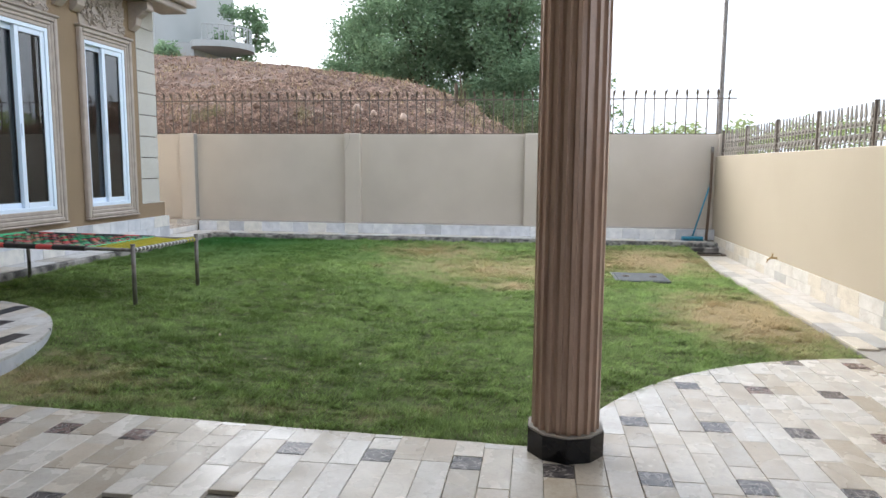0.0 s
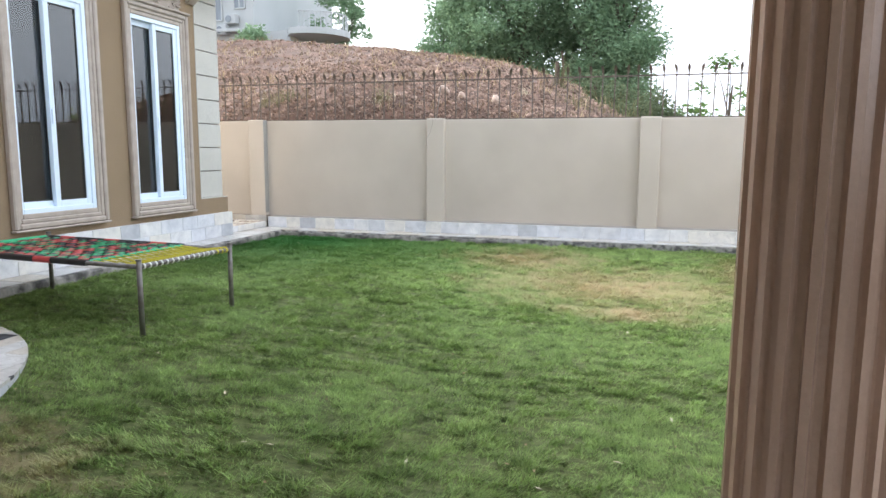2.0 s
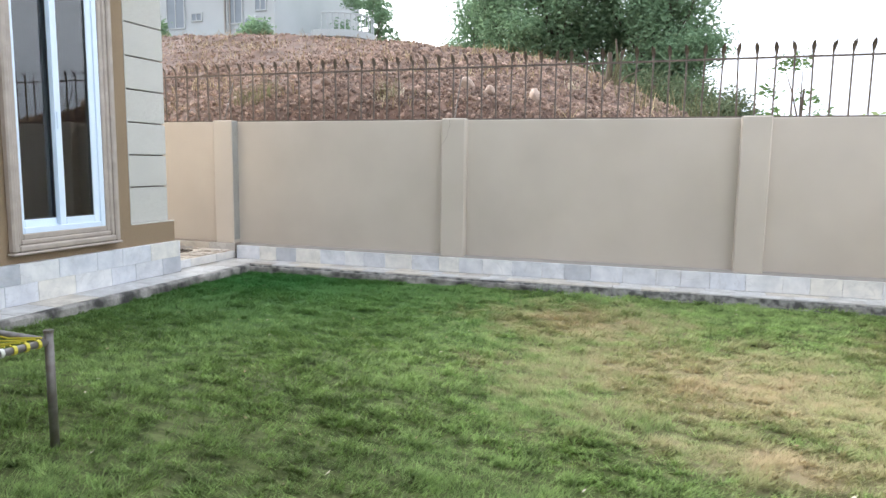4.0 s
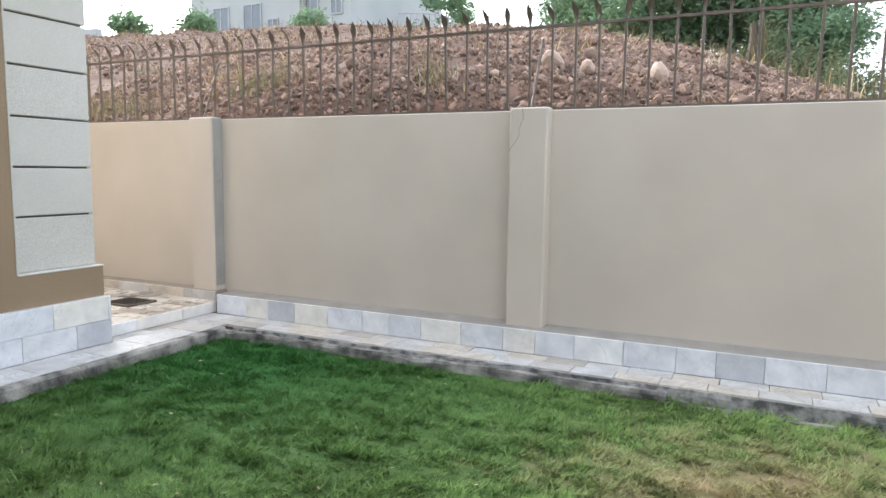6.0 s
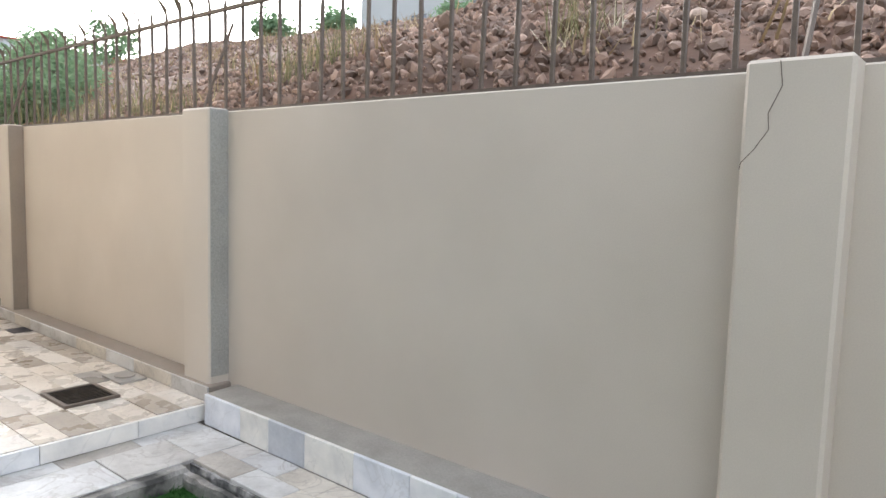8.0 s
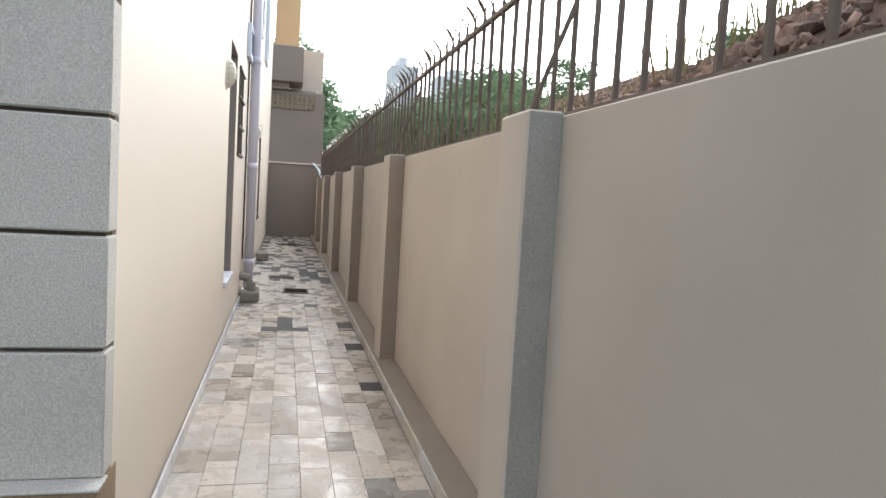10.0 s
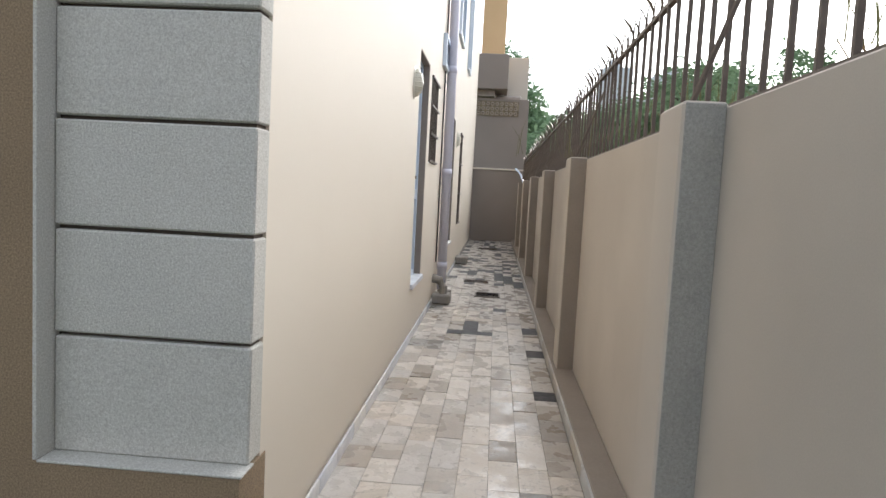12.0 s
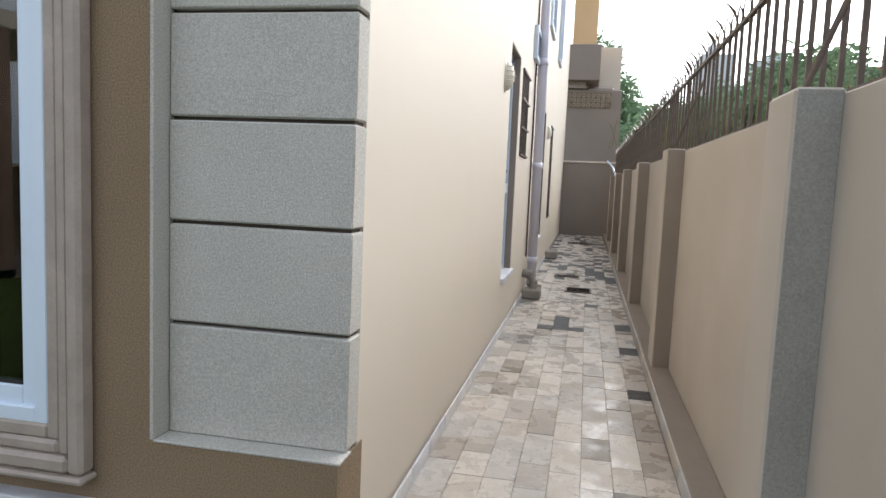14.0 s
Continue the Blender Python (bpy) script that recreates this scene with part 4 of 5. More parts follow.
def ring(y0, y1, z0, z1, w, x0, x1, bevel=.004):
    """A rectangular frame of width w inside the given outline."""
    return boxes(((x0, y0, z0), (x1, y0 + w, z1)), ((x0, y1 - w, z0), (x1, y1, z1)), ((x0, y0 + w, z0), (x1, y1 - w, z0 + w)), ((x0, y0 + w, z1 - w), (x1, y1 - w, z1)), bevel=bevel)


def window(name, y0, y1):
    w = thing(name, "white sliding two-leaf window in a pale stepped moulding", "window", kind="structure")
    part("moulding", ring(y0 - .095, y1 + .165, WZ0 - .16, WZ1 + .16, .062, FACE_X, FACE_X + .075, .014), M_MOULD, w)
    part("moulding", ring(y0 - .05, y1 + .104, WZ0 - .099, WZ1 + .099, .05, FACE_X, FACE_X + .056, .012), M_MOULD, w)
    part("moulding", ring(y0 - .02, y1 + .055, WZ0 - .05, WZ1 + .05, .052, FACE_X - .08, FACE_X + .045, .008), M_MOULD, w)
    part("moulding_cap", boxes(((FACE_X, y0 - .12, WZ1 + .161), (FACE_X + .10, y1 + .185, WZ1 + .196)), bevel=.012), M_MOULD, w)
    part("window_sill", boxes(((FACE_X, y0 - .11, WZ0 - .185), (FACE_X + .09, y1 + .175, WZ0 - .162)), bevel=.008), M_MOULD, w)
    part("window_frame", ring(y0, y1, WZ0, WZ1, .055, FACE_X - .096, FACE_X + .036), M_UPVC, w)
    mid = (y0 + y1) / 2
    for a, b, dx in ((y0 + .05, mid + .045, -.061), (mid - .035, y1 - .05, -.009)):
        x = FACE_X + dx
        sash = part("sash", ring(a, b, WZ0 + .052, WZ1 - .052, .07, x - .02, x + .025), M_UPVC, w)
        part("gasket", ring(a + .068, b - .068, WZ0 + .12, WZ1 - .12, .012, x - .006, x + .012, 0), M_FLAT_BLACK, sash)
        pane = part("pane", boxes(((x - .003, a + .078, WZ0 + .13), (x + .003, b - .078, WZ1 - .13))), M_PANE, sash)
        pane.visible_shadow = False
    part("handle", boxes(((FACE_X + .0145, mid - .022, 2.0), (FACE_X + .032, mid - .004, 2.16)), bevel=.004), M_UPVC, w)
    return w


window("window_1", *W1)
window("window_2", *W2)

room = thing("wall_room", "dim grey room behind the windows", "room", kind="structure")
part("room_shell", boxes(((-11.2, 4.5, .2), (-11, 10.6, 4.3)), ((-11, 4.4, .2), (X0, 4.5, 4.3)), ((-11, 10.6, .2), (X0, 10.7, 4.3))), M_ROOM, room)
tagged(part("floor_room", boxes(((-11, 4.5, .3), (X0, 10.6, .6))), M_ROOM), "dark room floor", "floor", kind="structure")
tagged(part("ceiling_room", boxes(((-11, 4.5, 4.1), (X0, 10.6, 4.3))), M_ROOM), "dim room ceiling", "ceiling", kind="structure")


def curtain(y0, y1):
    n = 40
    pts = [(-7.62 + .05 * math.sin(q * 1.35), y0 + (y1 - y0) * q / n) for q in range(n + 1)]
    bm = bmesh.new()
    lo = [bm.verts.new((x, y, .62)) for x, y in pts]
    hi = [bm.verts.new((x * .98 - .15, y, 3.75)) for x, y in pts]
    for q in range(n):
        bm.faces.new((lo[q], lo[q + 1], hi[q + 1], hi[q]))
    ob = part("curtain", bm, M_CURTAIN, None, "", True)
    so = ob.modifiers.new("thick", 'SOLIDIFY')
    so.thickness = .006
    return tagged(ob, "grey-green hanging curtain behind the window glass", "curtain", "curtains")


for y0, y1 in ((7.62, 8.4), (9.45, 10.2), (8.8, 9.1)):
    curtain(y0, y1)

# ---- house: the side along the passage ----
side = thing("wall_side", "cream painted side wall of the house along the passage", "wall", kind="structure")
OPEN = [(-12.3, -11.45, 1.05, 3.25), (-13.4, -12.55, 2.25, 3.2), (-16.9, -15.9, 1.1, 3.15), (-19.4, -18.5, 1.3, 3.1)]
Y0, Y1 = NORTH_Y - .25, NORTH_Y
parts_side, edge = [], -7.3
for a, b, z0, z1 in OPEN:
    parts_side += [((b, Y0, .2), (edge, Y1, 7.2)), ((a, Y0, .2), (b, Y1, z0)), ((a, Y0, z1), (b, Y1, 7.2))]
    edge = a
parts_side.append(((-26.2, Y0, .2), (edge, Y1, 7.2)))
part("wall_body", boxes(*parts_side), M_NWALL, side)
part("plinth_edge", boxes(((-26.2, NORTH_Y, ALLEY_Z - .1), (-7.3, NORTH_Y + .012, ALLEY_Z + .07)), bevel=.004), M_GROUT, side)


def side_door(name, a, b, z0, z1, kind):
    d = thing(name, "white framed glazed side door above a pale sill" if kind == "door" else "dark iron grille over a small side window", kind, kind="structure")
    y = NORTH_Y - .09
    part("door_frame" if kind == "door" else "window_frame", boxes(((a, y - .05, z0), (a + .06, y + .02, z1)), ((b - .06, y - .05, z0), (b, y + .02, z1)), ((a + .06, y - .05, z1 - .06), (b - .06, y + .02, z1)), ((a + .06, y - .05, z0), (b - .06, y + .02, z0 + .06)), bevel=.004), M_UPVC, d)
    part("pane", boxes(((a + .06, y - .03, z0 + .06), (b - .06, y - .02, z1 - .06))), M_GLASS_FAR, d)
    # Brown lining puts the recess's shade into the reveal's colour.
    part("jamb", boxes(((a, y + .021, z0 + .004), (a + .012, NORTH_Y - .004, z1)), ((a + .012, y + .021, z1 - .012), (b, NORTH_Y - .004, z1)), bevel=.002), M_END, d)
    if kind == "door":
        part("mid_rail", boxes(((a + .06, y - .05, z0 + .8), (b - .06, y + .02, z0 + .9)), bevel=.004), M_UPVC, d)
        part("door_sill", boxes(((a - .03, y - .05, z0 - .05), (b + .03, NORTH_Y + .03, z0 + .003)), bevel=.006), M_MARBLE, d)
        h = part("door_handle", boxes(((b - .13, y + .02, z0 + 1.0), (b - .10, NORTH_Y - .02, z0 + 1.03)), ((b - .25, NORTH_Y - .05, z0 + 1.0), (b - .10, NORTH_Y - .02, z0 + 1.03)), bevel=.004), M_BLACK, d)
    else:
        n = 6
        for q in range(n + 1):
            x = a + .02 + (b - a - .04) * q / n
            part("grille_bar", boxes(((x - .007, NORTH_Y - .02, z0 + .01), (x + .007, NORTH_Y + .0, z1 - .01))), M_IRON, d)
        for q in range(4):
            z = z0 + .02 + (z1 - z0 - .04) * q / 3
            part("grille_rail", boxes(((a, NORTH_Y + .001, z - .01), (b, NORTH_Y + .022, z + .01))), M_IRON, d)
    return d


side_door("door_1", *OPEN[0], "door")
side_door("window_3", *OPEN[1], "window")
side_door("door_2", *OPEN[2], "door")
side_door("window_4", *OPEN[3], "window")
for nm, a, b, z0, z1 in (("window_5", -17.6, -16.4, 4.5, 6.2), ("window_6", -14.3, -13.7, 3.5, 3.9), ("window_7", -20.5, -19.6, 4.5, 6.2)):
    w = thing(nm, "upper side window with a white frame", "window", kind="structure")
    part("window_frame", boxes(((a, NORTH_Y, z0), (a + .06, NORTH_Y + .05, z1)), ((b - .06, NORTH_Y, z0), (b, NORTH_Y + .05, z1)), ((a + .06, NORTH_Y, z1 - .06), (b - .06, NORTH_Y + .05, z1)), ((a + .06, NORTH_Y, z0), (b - .06, NORTH_Y + .05, z0 + .06)), bevel=.004), M_UPVC, w)
    part("pane", boxes(((a + .06, NORTH_Y + .004, z0 + .06), (b - .06, NORTH_Y + .012, z1 - .06))), M_GLASS_FAR, w)


def bulkhead(x, z):
    lamp = thing("wall_lamp", "oval white bulkhead lamp with ribbed glass on the side wall", "lamp", "bulkhead lamps", at=(x, NORTH_Y, z))
    for nm, sy, sz, sx, mat in (("back_plate", .02, .145, .08, M_LAMP), ("glass", .06, .125, .066, M_LAMP)):
        bm = bmesh.new()
        bmesh.ops.create_uvsphere(bm, u_segments=20, v_segments=12, radius=1)
        bmesh.ops.bisect_plane(bm, geom=bm.verts[:] + bm.edges[:] + bm.faces[:], plane_co=(0, 0, 0), plane_no=(0, -1, 0), clear_outer=True)
        bm.transform(Matrix.Diagonal((sx, sy + (.02 if nm == "glass" else 0), sz, 1)))
        ob = part(nm, bm, mat, lamp, "", True)
    for q in range(5):
        zz = -.08 + q * .04
        k = math.sqrt(max(0, 1 - (zz / .125) ** 2))
        part("rib", tube([(.068 * k * math.cos(math.pi * j / 8), .082 * k * math.sin(math.pi * j / 8), zz) for j in range(9)], .005, 5), M_LAMP, lamp)
    return lamp


bulkhead(-11.05, 2.87)
bulkhead(-17.4, 2.87)

pipe = thing("downpipe", "lavender-white plastic downpipe with joints on the side wall", "pipe", at=(0, 0, 0))
PX, PY = -14.25, NORTH_Y + .085
part("pipe_run", tube([(PX, PY, ALLEY_Z + .12), (PX, PY, 7.1)], .062, 14), M_PIPE, pipe, "", True)
for z in (.9, 2.15, 3.5, 5.2):
    part("joint_collar", tube([(PX, PY, z), (PX, PY, z + .09)], .07, 14), M_PIPE, pipe, "", True)
    part("clamp", boxes(((PX - .1, NORTH_Y, z - .12), (PX + .1, NORTH_Y + .015, z - .09)), bevel=.003), M_STEEL, pipe)
part("cable", tube([(PX + .14, NORTH_Y + .012, 1.0), (PX + .142, NORTH_Y + .012, 4.0), (PX + .139, NORTH_Y + .012, 7.0)], .009, 6), M_FLAT_BLACK, pipe)
part("elbow", tube([(PX, PY, ALLEY_Z + .13), (PX, PY + .03, ALLEY_Z + .07), (PX + .02, PY + .13, ALLEY_Z + .062)], .06, 12), M_CONCRETE, pipe)
pipe2 = thing("waste_trap", "grey waste pipe trap set in a concrete block", "pipe", at=(0, 0, 0))
part("block", boxes(((-13.95, NORTH_Y + .012, ALLEY_Z + .012), (-13.65, NORTH_Y + .25, ALLEY_Z + .13)), bevel=.015), M_CONCRETE, pipe2)
part("bend", tube([(-13.8, NORTH_Y, ALLEY_Z + .32), (-13.8, NORTH_Y + .1, ALLEY_Z + .3), (-13.8, NORTH_Y + .15, ALLEY_Z + .22), (-13.8, NORTH_Y + .15, ALLEY_Z + .12)], .055, 10), M_CONCRETE, pipe2)
pipe3 = thing("waste_trap", "small grey concrete gully block by the wall", "pipe")
part("block", boxes(((-19.0, NORTH_Y + .012, ALLEY_Z + .012), (-18.6, NORTH_Y + .25, ALLEY_Z + .16)), bevel=.02), M_CONCRETE, pipe3)

# end of the passage
end = thing("wall_end", "dull mauve-brown end wall with a carved stone band", "wall", kind="structure")
part("lower_wall", boxes(((-26.2, NORTH_Y, 0), (-26.0, 12.5, 2.66)), bevel=.01), M_END, end)
part("coping", boxes(((-26.24, NORTH_Y, 2.66), (-25.96, 12.55, 2.71)), bevel=.008), M_NWALL, end)
part("loose_pipe", tube([(-25.9, 12.28, 2.72), (-25.6, 12.42, 2.55), (-25.3, 12.5, 2.3)], .03, 7), M_UPVC, end)
part("upper_wall", boxes(((-27.8, 8.5, 0), (-27.6, 12.62, 5.0)), bevel=.01), M_END, end)
part("carved_band", boxes(((-27.6, 10.0, 4.45), (-27.57, 12.3, 4.92))), M_PATTERN_D, end)
bm = bmesh.new()
for q in range(15):
    for r in range(3):
        y, z = 10.1 + q * .15, 4.53 + r * .15
        add_tube(bm, [(-27.56, y + .05 * math.cos(a), z + .05 * math.sin(a)) for a in (0, 1, 2, 3, 4, 5, 6.1)], .016, 5)
part("carving", bm, M_MOULD, end)
balc = thing("balcony", "plain brown balcony box with a warm-lit ochre pillar above", "balcony", at=(0, 0, 0))
part("parapet", boxes(((-28.6, 9.0, 5.25), (-27.2, 11.9, 6.35)), bevel=.02), M_END, balc)
part("slab", boxes(((-29, 9.0, 5.05), (-27.5, 11.5, 5.25)), bevel=.01), M_MOULD, balc)
part("pillar", boxes(((-28.3, 11.0, 6.35), (-27.5, 11.75, 9.5)), bevel=.02), M_ORANGE, balc)
part("side_wall", boxes(((-32, 11.5, 4.4), (-29, 12.6, 6.6)), bevel=.02), M_NWALL, balc)
part("bracket", boxes(((-28.8, 11.5, 4.6), (-28.2, 12.4, 5.2)), bevel=.06), M_MOULD, balc)

# porch: floor bed, roof and column
tagged(part("floor_porch", boxes(((-8, -6, -.04), (EAST_X, 3.12, PORCH_Z - .024))), M_GROUT), "mortar bed of the porch floor", "floor", kind="structure")
tagged(part("ceiling_porch", boxes(((-8, -6, 3.9), (EAST_X, 3.3, 4.15))), M_NWALL), "plain cream porch ceiling slab", "ceiling", kind="structure")
tagged(part("wall_south", boxes(((-8, -6.2, 0), (EAST_X + .2, -6, 4.15))), M_NWALL), "plain cream porch back wall", "wall", kind="structure")

column = thing("column", "fluted bronze-brown porch column on a black octagonal base", "column", at=(-.42, 3.10, PORCH_Z))
bm = bmesh.new()
NF = 20
prof = []
for q in range(NF):
    a0 = 2 * math.pi * q / NF
    st = 2 * math.pi / NF
    prof += [(a0, .172), (a0 + st * .34, .172), (a0 + st * .42, .159), (a0 + st * .5, .154), (a0 + st * .84, .154), (a0 + st * .92, .159)]
lo = [bm.verts.new((r * math.cos(a), r * math.sin(a), .10)) for a, r in prof]
md = [bm.verts.new((r * math.cos(a), r * math.sin(a), 2.0)) for a, r in prof]
hi = [bm.verts.new((.985 * r * math.cos(a), .985 * r * math.sin(a), 3.7)) for a, r in prof]
for s, t in ((lo, md), (md, hi)):
    for q in range(len(prof)):
        bm.faces.new((s[q], s[(q + 1) % len(prof)], t[(q + 1) % len(prof)], t[q]))
bm.faces.new(hi)
part("shaft", bm, M_COL, column)
part("base", prism([(.2 * math.cos(math.pi * (2 * q + 1) / 10), .2 * math.sin(math.pi * (2 * q + 1) / 10)) for q in range(10)], 0, .125), M_BLACK, column, "black polished stone base")
part("base_lip", prism([(.197 * math.cos(math.pi * (2 * q + 1) / 10), .197 * math.sin(math.pi * (2 * q + 1) / 10)) for q in range(10)], .1255, .135), M_GROUT, column)


# ---- loose things in the garden ----
def cot():
    """A rope cot: pipe frame on four legs, woven webbing and a corded foot end. Local x runs from the foot end to the head."""
    c = thing("rope_cot", "steel rope cot with red, green and black webbing on grass", "cot", at=(0, 0, 0))
    L, W, H = 2.22, 1.06, .53
    for x, y in ((0, 0), (0, W), (L, 0), (L, W)):
        leg = part("leg", tube([(x, y, -.012), (x, y, H + .045)], .021, 12), M_STEEL, c, "", True)
        part("leg_cap", tube([(x, y, H + .045), (x, y, H + .058)], .024, 12), M_STEEL, leg)
    for y in (0, W):
        rail = part("side_rail", tube([(0, y, H), (L, y, H)], .018, 10), M_STEEL, c, "", True)
        for q in range(9):
            x0 = .52 + q * .19
            part("wrap", tube([(x0, y, H), (x0 + .185, y, H)], .026, 10), (M_BLACK_W, M_RED_W, M_BLACK_W, M_BLACK_W, M_RED_W, M_BLACK_W)[(q + (2 if y else 0)) % 6], rail)
    foot = part("foot_rail", tube([(0, 0, H), (0, W, H)], .018, 10), M_STEEL, c, "", True)
    head = part("head_rail", tube([(L, 0, H), (L, W, H)], .018, 10), M_STEEL, c, "", True)
    part("wrap", tube([(L - .01, .04, H), (L - .01, W - .04, H)], .03, 10), M_GREEN_W, head, "green cord wrapping")
    for q in range(17):
        y = .05 + q * .06
        part("cord_turn", tube([(0, y, H), (0, y + .016, H)], .0225, 10), M_YELLOW_W if q < 3 else M_WHITE_W, foot)
    # woven bed
    part("weave_bar", tube([(.52, .02, H + .006), (.52, W - .02, H + .006)], .014, 8), M_GREEN_W, c)
    nlong, ncross = 17, 27
    for q in range(nlong):
        y = .035 + q * (W - .07) / (nlong - 1)
        mats = (M_GREEN_W, M_RED_W, M_BLACK_W, M_BLACK_W)
        bm = bmesh.new()
        for r in range(ncross):
            x0 = .53 + r * (L - .56) / ncross
            x1 = x0 + (L - .56) / ncross
            z = H + (.010 if (q + r) % 2 else .002) - .035 * math.sin(math.pi * q / (nlong - 1)) * math.sin(math.pi * r / ncross)
            block = noise.noise((q * .33, r * .3, 2.0))
            add_box(bm, (x0, y - .024, z - .002), (x1 - .004, y + .024, z + .003), mat=(1 if block > .17 else 2 if block > -.12 else 0))
        part("webbing", bm, list(mats), c)
    for r in range(ncross):
        x = .53 + (r + .5) * (L - .56) / ncross
        bm = bmesh.new()
        for q in range(nlong - 1):
            y0, y1 = .035 + q * (W - .07) / (nlong - 1), .035 + (q + 1) * (W - .07) / (nlong - 1)
            z = H + (.002 if (q + r) % 2 else .012) - .035 * math.sin(math.pi * q / (nlong - 1)) * math.sin(math.pi * r / ncross)
            add_box(bm, (x - .019, y0, z - .002), (x + .019, y1 - .004, z + .003), mat=(0 if noise.noise((q * .4, r * .35, 9.0)) > .1 else 2 if noise.noise((q * .4, r * .35, 4.0)) > -.05 else 1))
        part("webbing", bm, [M_GREEN_W, M_RED_W, M_BLACK_W], c)
    for q in range(14):
        y = .05 + q * (W - .1) / 13
        for s in (-1, 1):
            part("cord", tube([(.51, y, H + .012), (.25, min(W - .03, max(.03, y + s * .03)), H - .006), (.01, min(W - .03, max(.03, y + s * .06)), H + .024)], .0048, 5), M_YELLOW_W, c)
    return c


c = cot()
turn = radians(175)
c.matrix_basis = Matrix.Translation((-4.32, 6.76, .305)) @ Matrix.Rotation(turn, 4, 'Z')

broom = thing("push_broom", "blue push broom leaning in the wall corner", "broom", at=(0, 0, 0))
part("handle", tube([(2.12, 12.08, .47), (2.46, 12.36, 1.45)], .014, 10), M_BLUE, broom, "", True)
part("broom_head", boxes(((1.93, 11.97, .435), (2.28, 12.09, .475)), bevel=.008), M_BLUE, broom)
bm = bmesh.new()
for q in range(34):
    for r in range(5):
        x, y = 1.94 + q * .01, 11.98 + r * .024
        add_tube(bm, [(x, y, .437), (x + rng.normal(0, .006), y + rng.normal(0, .008), .405)], .004, 3)
part("bristles", bm, M_BLUE, broom)
stick = thing("wooden_pole", "dark weathered wooden pole leaning in the wall corner", "pole", at=(0, 0, 0))
part("shaft", tube([(2.36, 12.12, .405), (2.42, 12.24, 1.2), (2.45, 12.36, 2.0)], .026, 8, .022), M_WOOD, stick)
part("metal_tip", tube([(2.445, 12.35, 1.93), (2.452, 12.365, 2.03)], .028, 8), M_STEEL, stick)

tap = thing("garden_tap", "old brass garden tap on the sand-coloured wall", "tap", at=(0, 0, 0))
part("spout", tube([(EAST_X, 9.0, .50), (EAST_X - .08, 9.0, .50), (EAST_X - .12, 9.0, .47), (EAST_X - .125, 9.0, .44)], .013, 8), M_BRASS, tap)
part("wheel", tube([(EAST_X - .06, 9.0, .51), (EAST_X - .06, 9.0, .555)], .009, 8), M_BRASS, tap)
part("lever", boxes(((EAST_X - .066, 8.955, .553), (EAST_X - .054, 9.045, .563)), bevel=.003), M_BRASS, tap)

cover = thing("manhole_cover", "grey iron manhole cover with two lifting rings in the lawn", "manhole cover", at=(.79, 8.97, .19))
part("rim", boxes(((-.35, -.35, -.03), (.35, -.31, .022)), ((-.35, .31, -.03), (.35, .35, .022)), ((-.35, -.31, -.03), (-.31, .31, .022)), ((.31, -.31, -.03), (.35, .31, .022)), bevel=.004), M_MANHOLE, cover)
part("lid", boxes(((-.305, -.305, -.03), (.305, .305, .024)), bevel=.006), M_MANHOLE, cover)
for x in (-.18, .18):
    part("lifting_ring", tube([(x + .05 * math.cos(a), .05 * math.sin(a), .028) for a in (0, .8, 1.6, 2.4, 3.2, 4, 4.8, 5.6, 6.28)], .007, 6), M_IRON, cover)


def grating(name, x, y, z, w, d, label):
    g = thing(name, label, "drain grate", "drain grates", at=(x, y, z))
    part("rim", boxes(((-w / 2, -d / 2, -.02), (w / 2, -d / 2 + .025, .008)), ((-w / 2, d / 2 - .025, -.02), (w / 2, d / 2, .008)), ((-w / 2, -d / 2 + .025, -.02), (-w / 2 + .025, d / 2 - .025, .008)), ((w / 2 - .025, -d / 2 + .025, -.02), (w / 2, d / 2 - .025, .008)), bevel=.002), M_IRON, g)
    # Thin black plate below the slats paints the darkness of the drain.
    part("pit", boxes(((-w / 2 + .025, -d / 2 + .025, -.02), (w / 2 - .025, d / 2 - .025, -.012))), M_FLAT_BLACK, g)
    n = 11
    for q in range(n):
        x0 = -w / 2 + .035 + (w - .07) * q / (n - 1)
        part("slat", boxes(((x0 - .006, -d / 2 + .025, -.011), (x0 + .006, d / 2 - .025, .005))), M_BLACK, g)
    return g


grating("drain_grate", -7.79, 11.79, ALLEY_Z + .013, .36, .32, "black slatted drain grate in the passage floor")
grating("drain_grate", -14.7, 11.7, ALLEY_Z + .013, .40, .36, "black slatted drain grate in the passage floor")
grating("drain_grate", -16.15, 11.5, ALLEY_Z + .013, .2, .4, "narrow slatted drain grate in the passage floor")
grating("drain_grate", -22.8, 11.6, ALLEY_Z + .013, .3, .5, "narrow slatted drain grate in the passage floor")
grating("drain_grate", 2.26, 11.42, .25, .46, .3, "dark slatted drain grate at the path end")
gully = thing("floor_gully", "round grey gully cover in a stone slab", "drain", at=(-7.98, 12.15, ALLEY_Z + .012))
part("slab", boxes(((-.13, -.09, -.01), (.13, .09, .006)), bevel=.002), M_GROUT, gully)
part("disc", tube([(0, 0, .006), (0, 0, .016)], .062, 18), M_CONCRETE, gully)

# ---- paving, curbs and marble facing ----


def clip(poly, inside, cross):
    out = []
    for i, p in enumerate(poly):
        q = poly[(i + 1) % len(poly)]
        a, b = inside(p), inside(q)
        if a:
            out.append(p)
        if a != b:
            out.append(cross(p, q, inside))
    return out


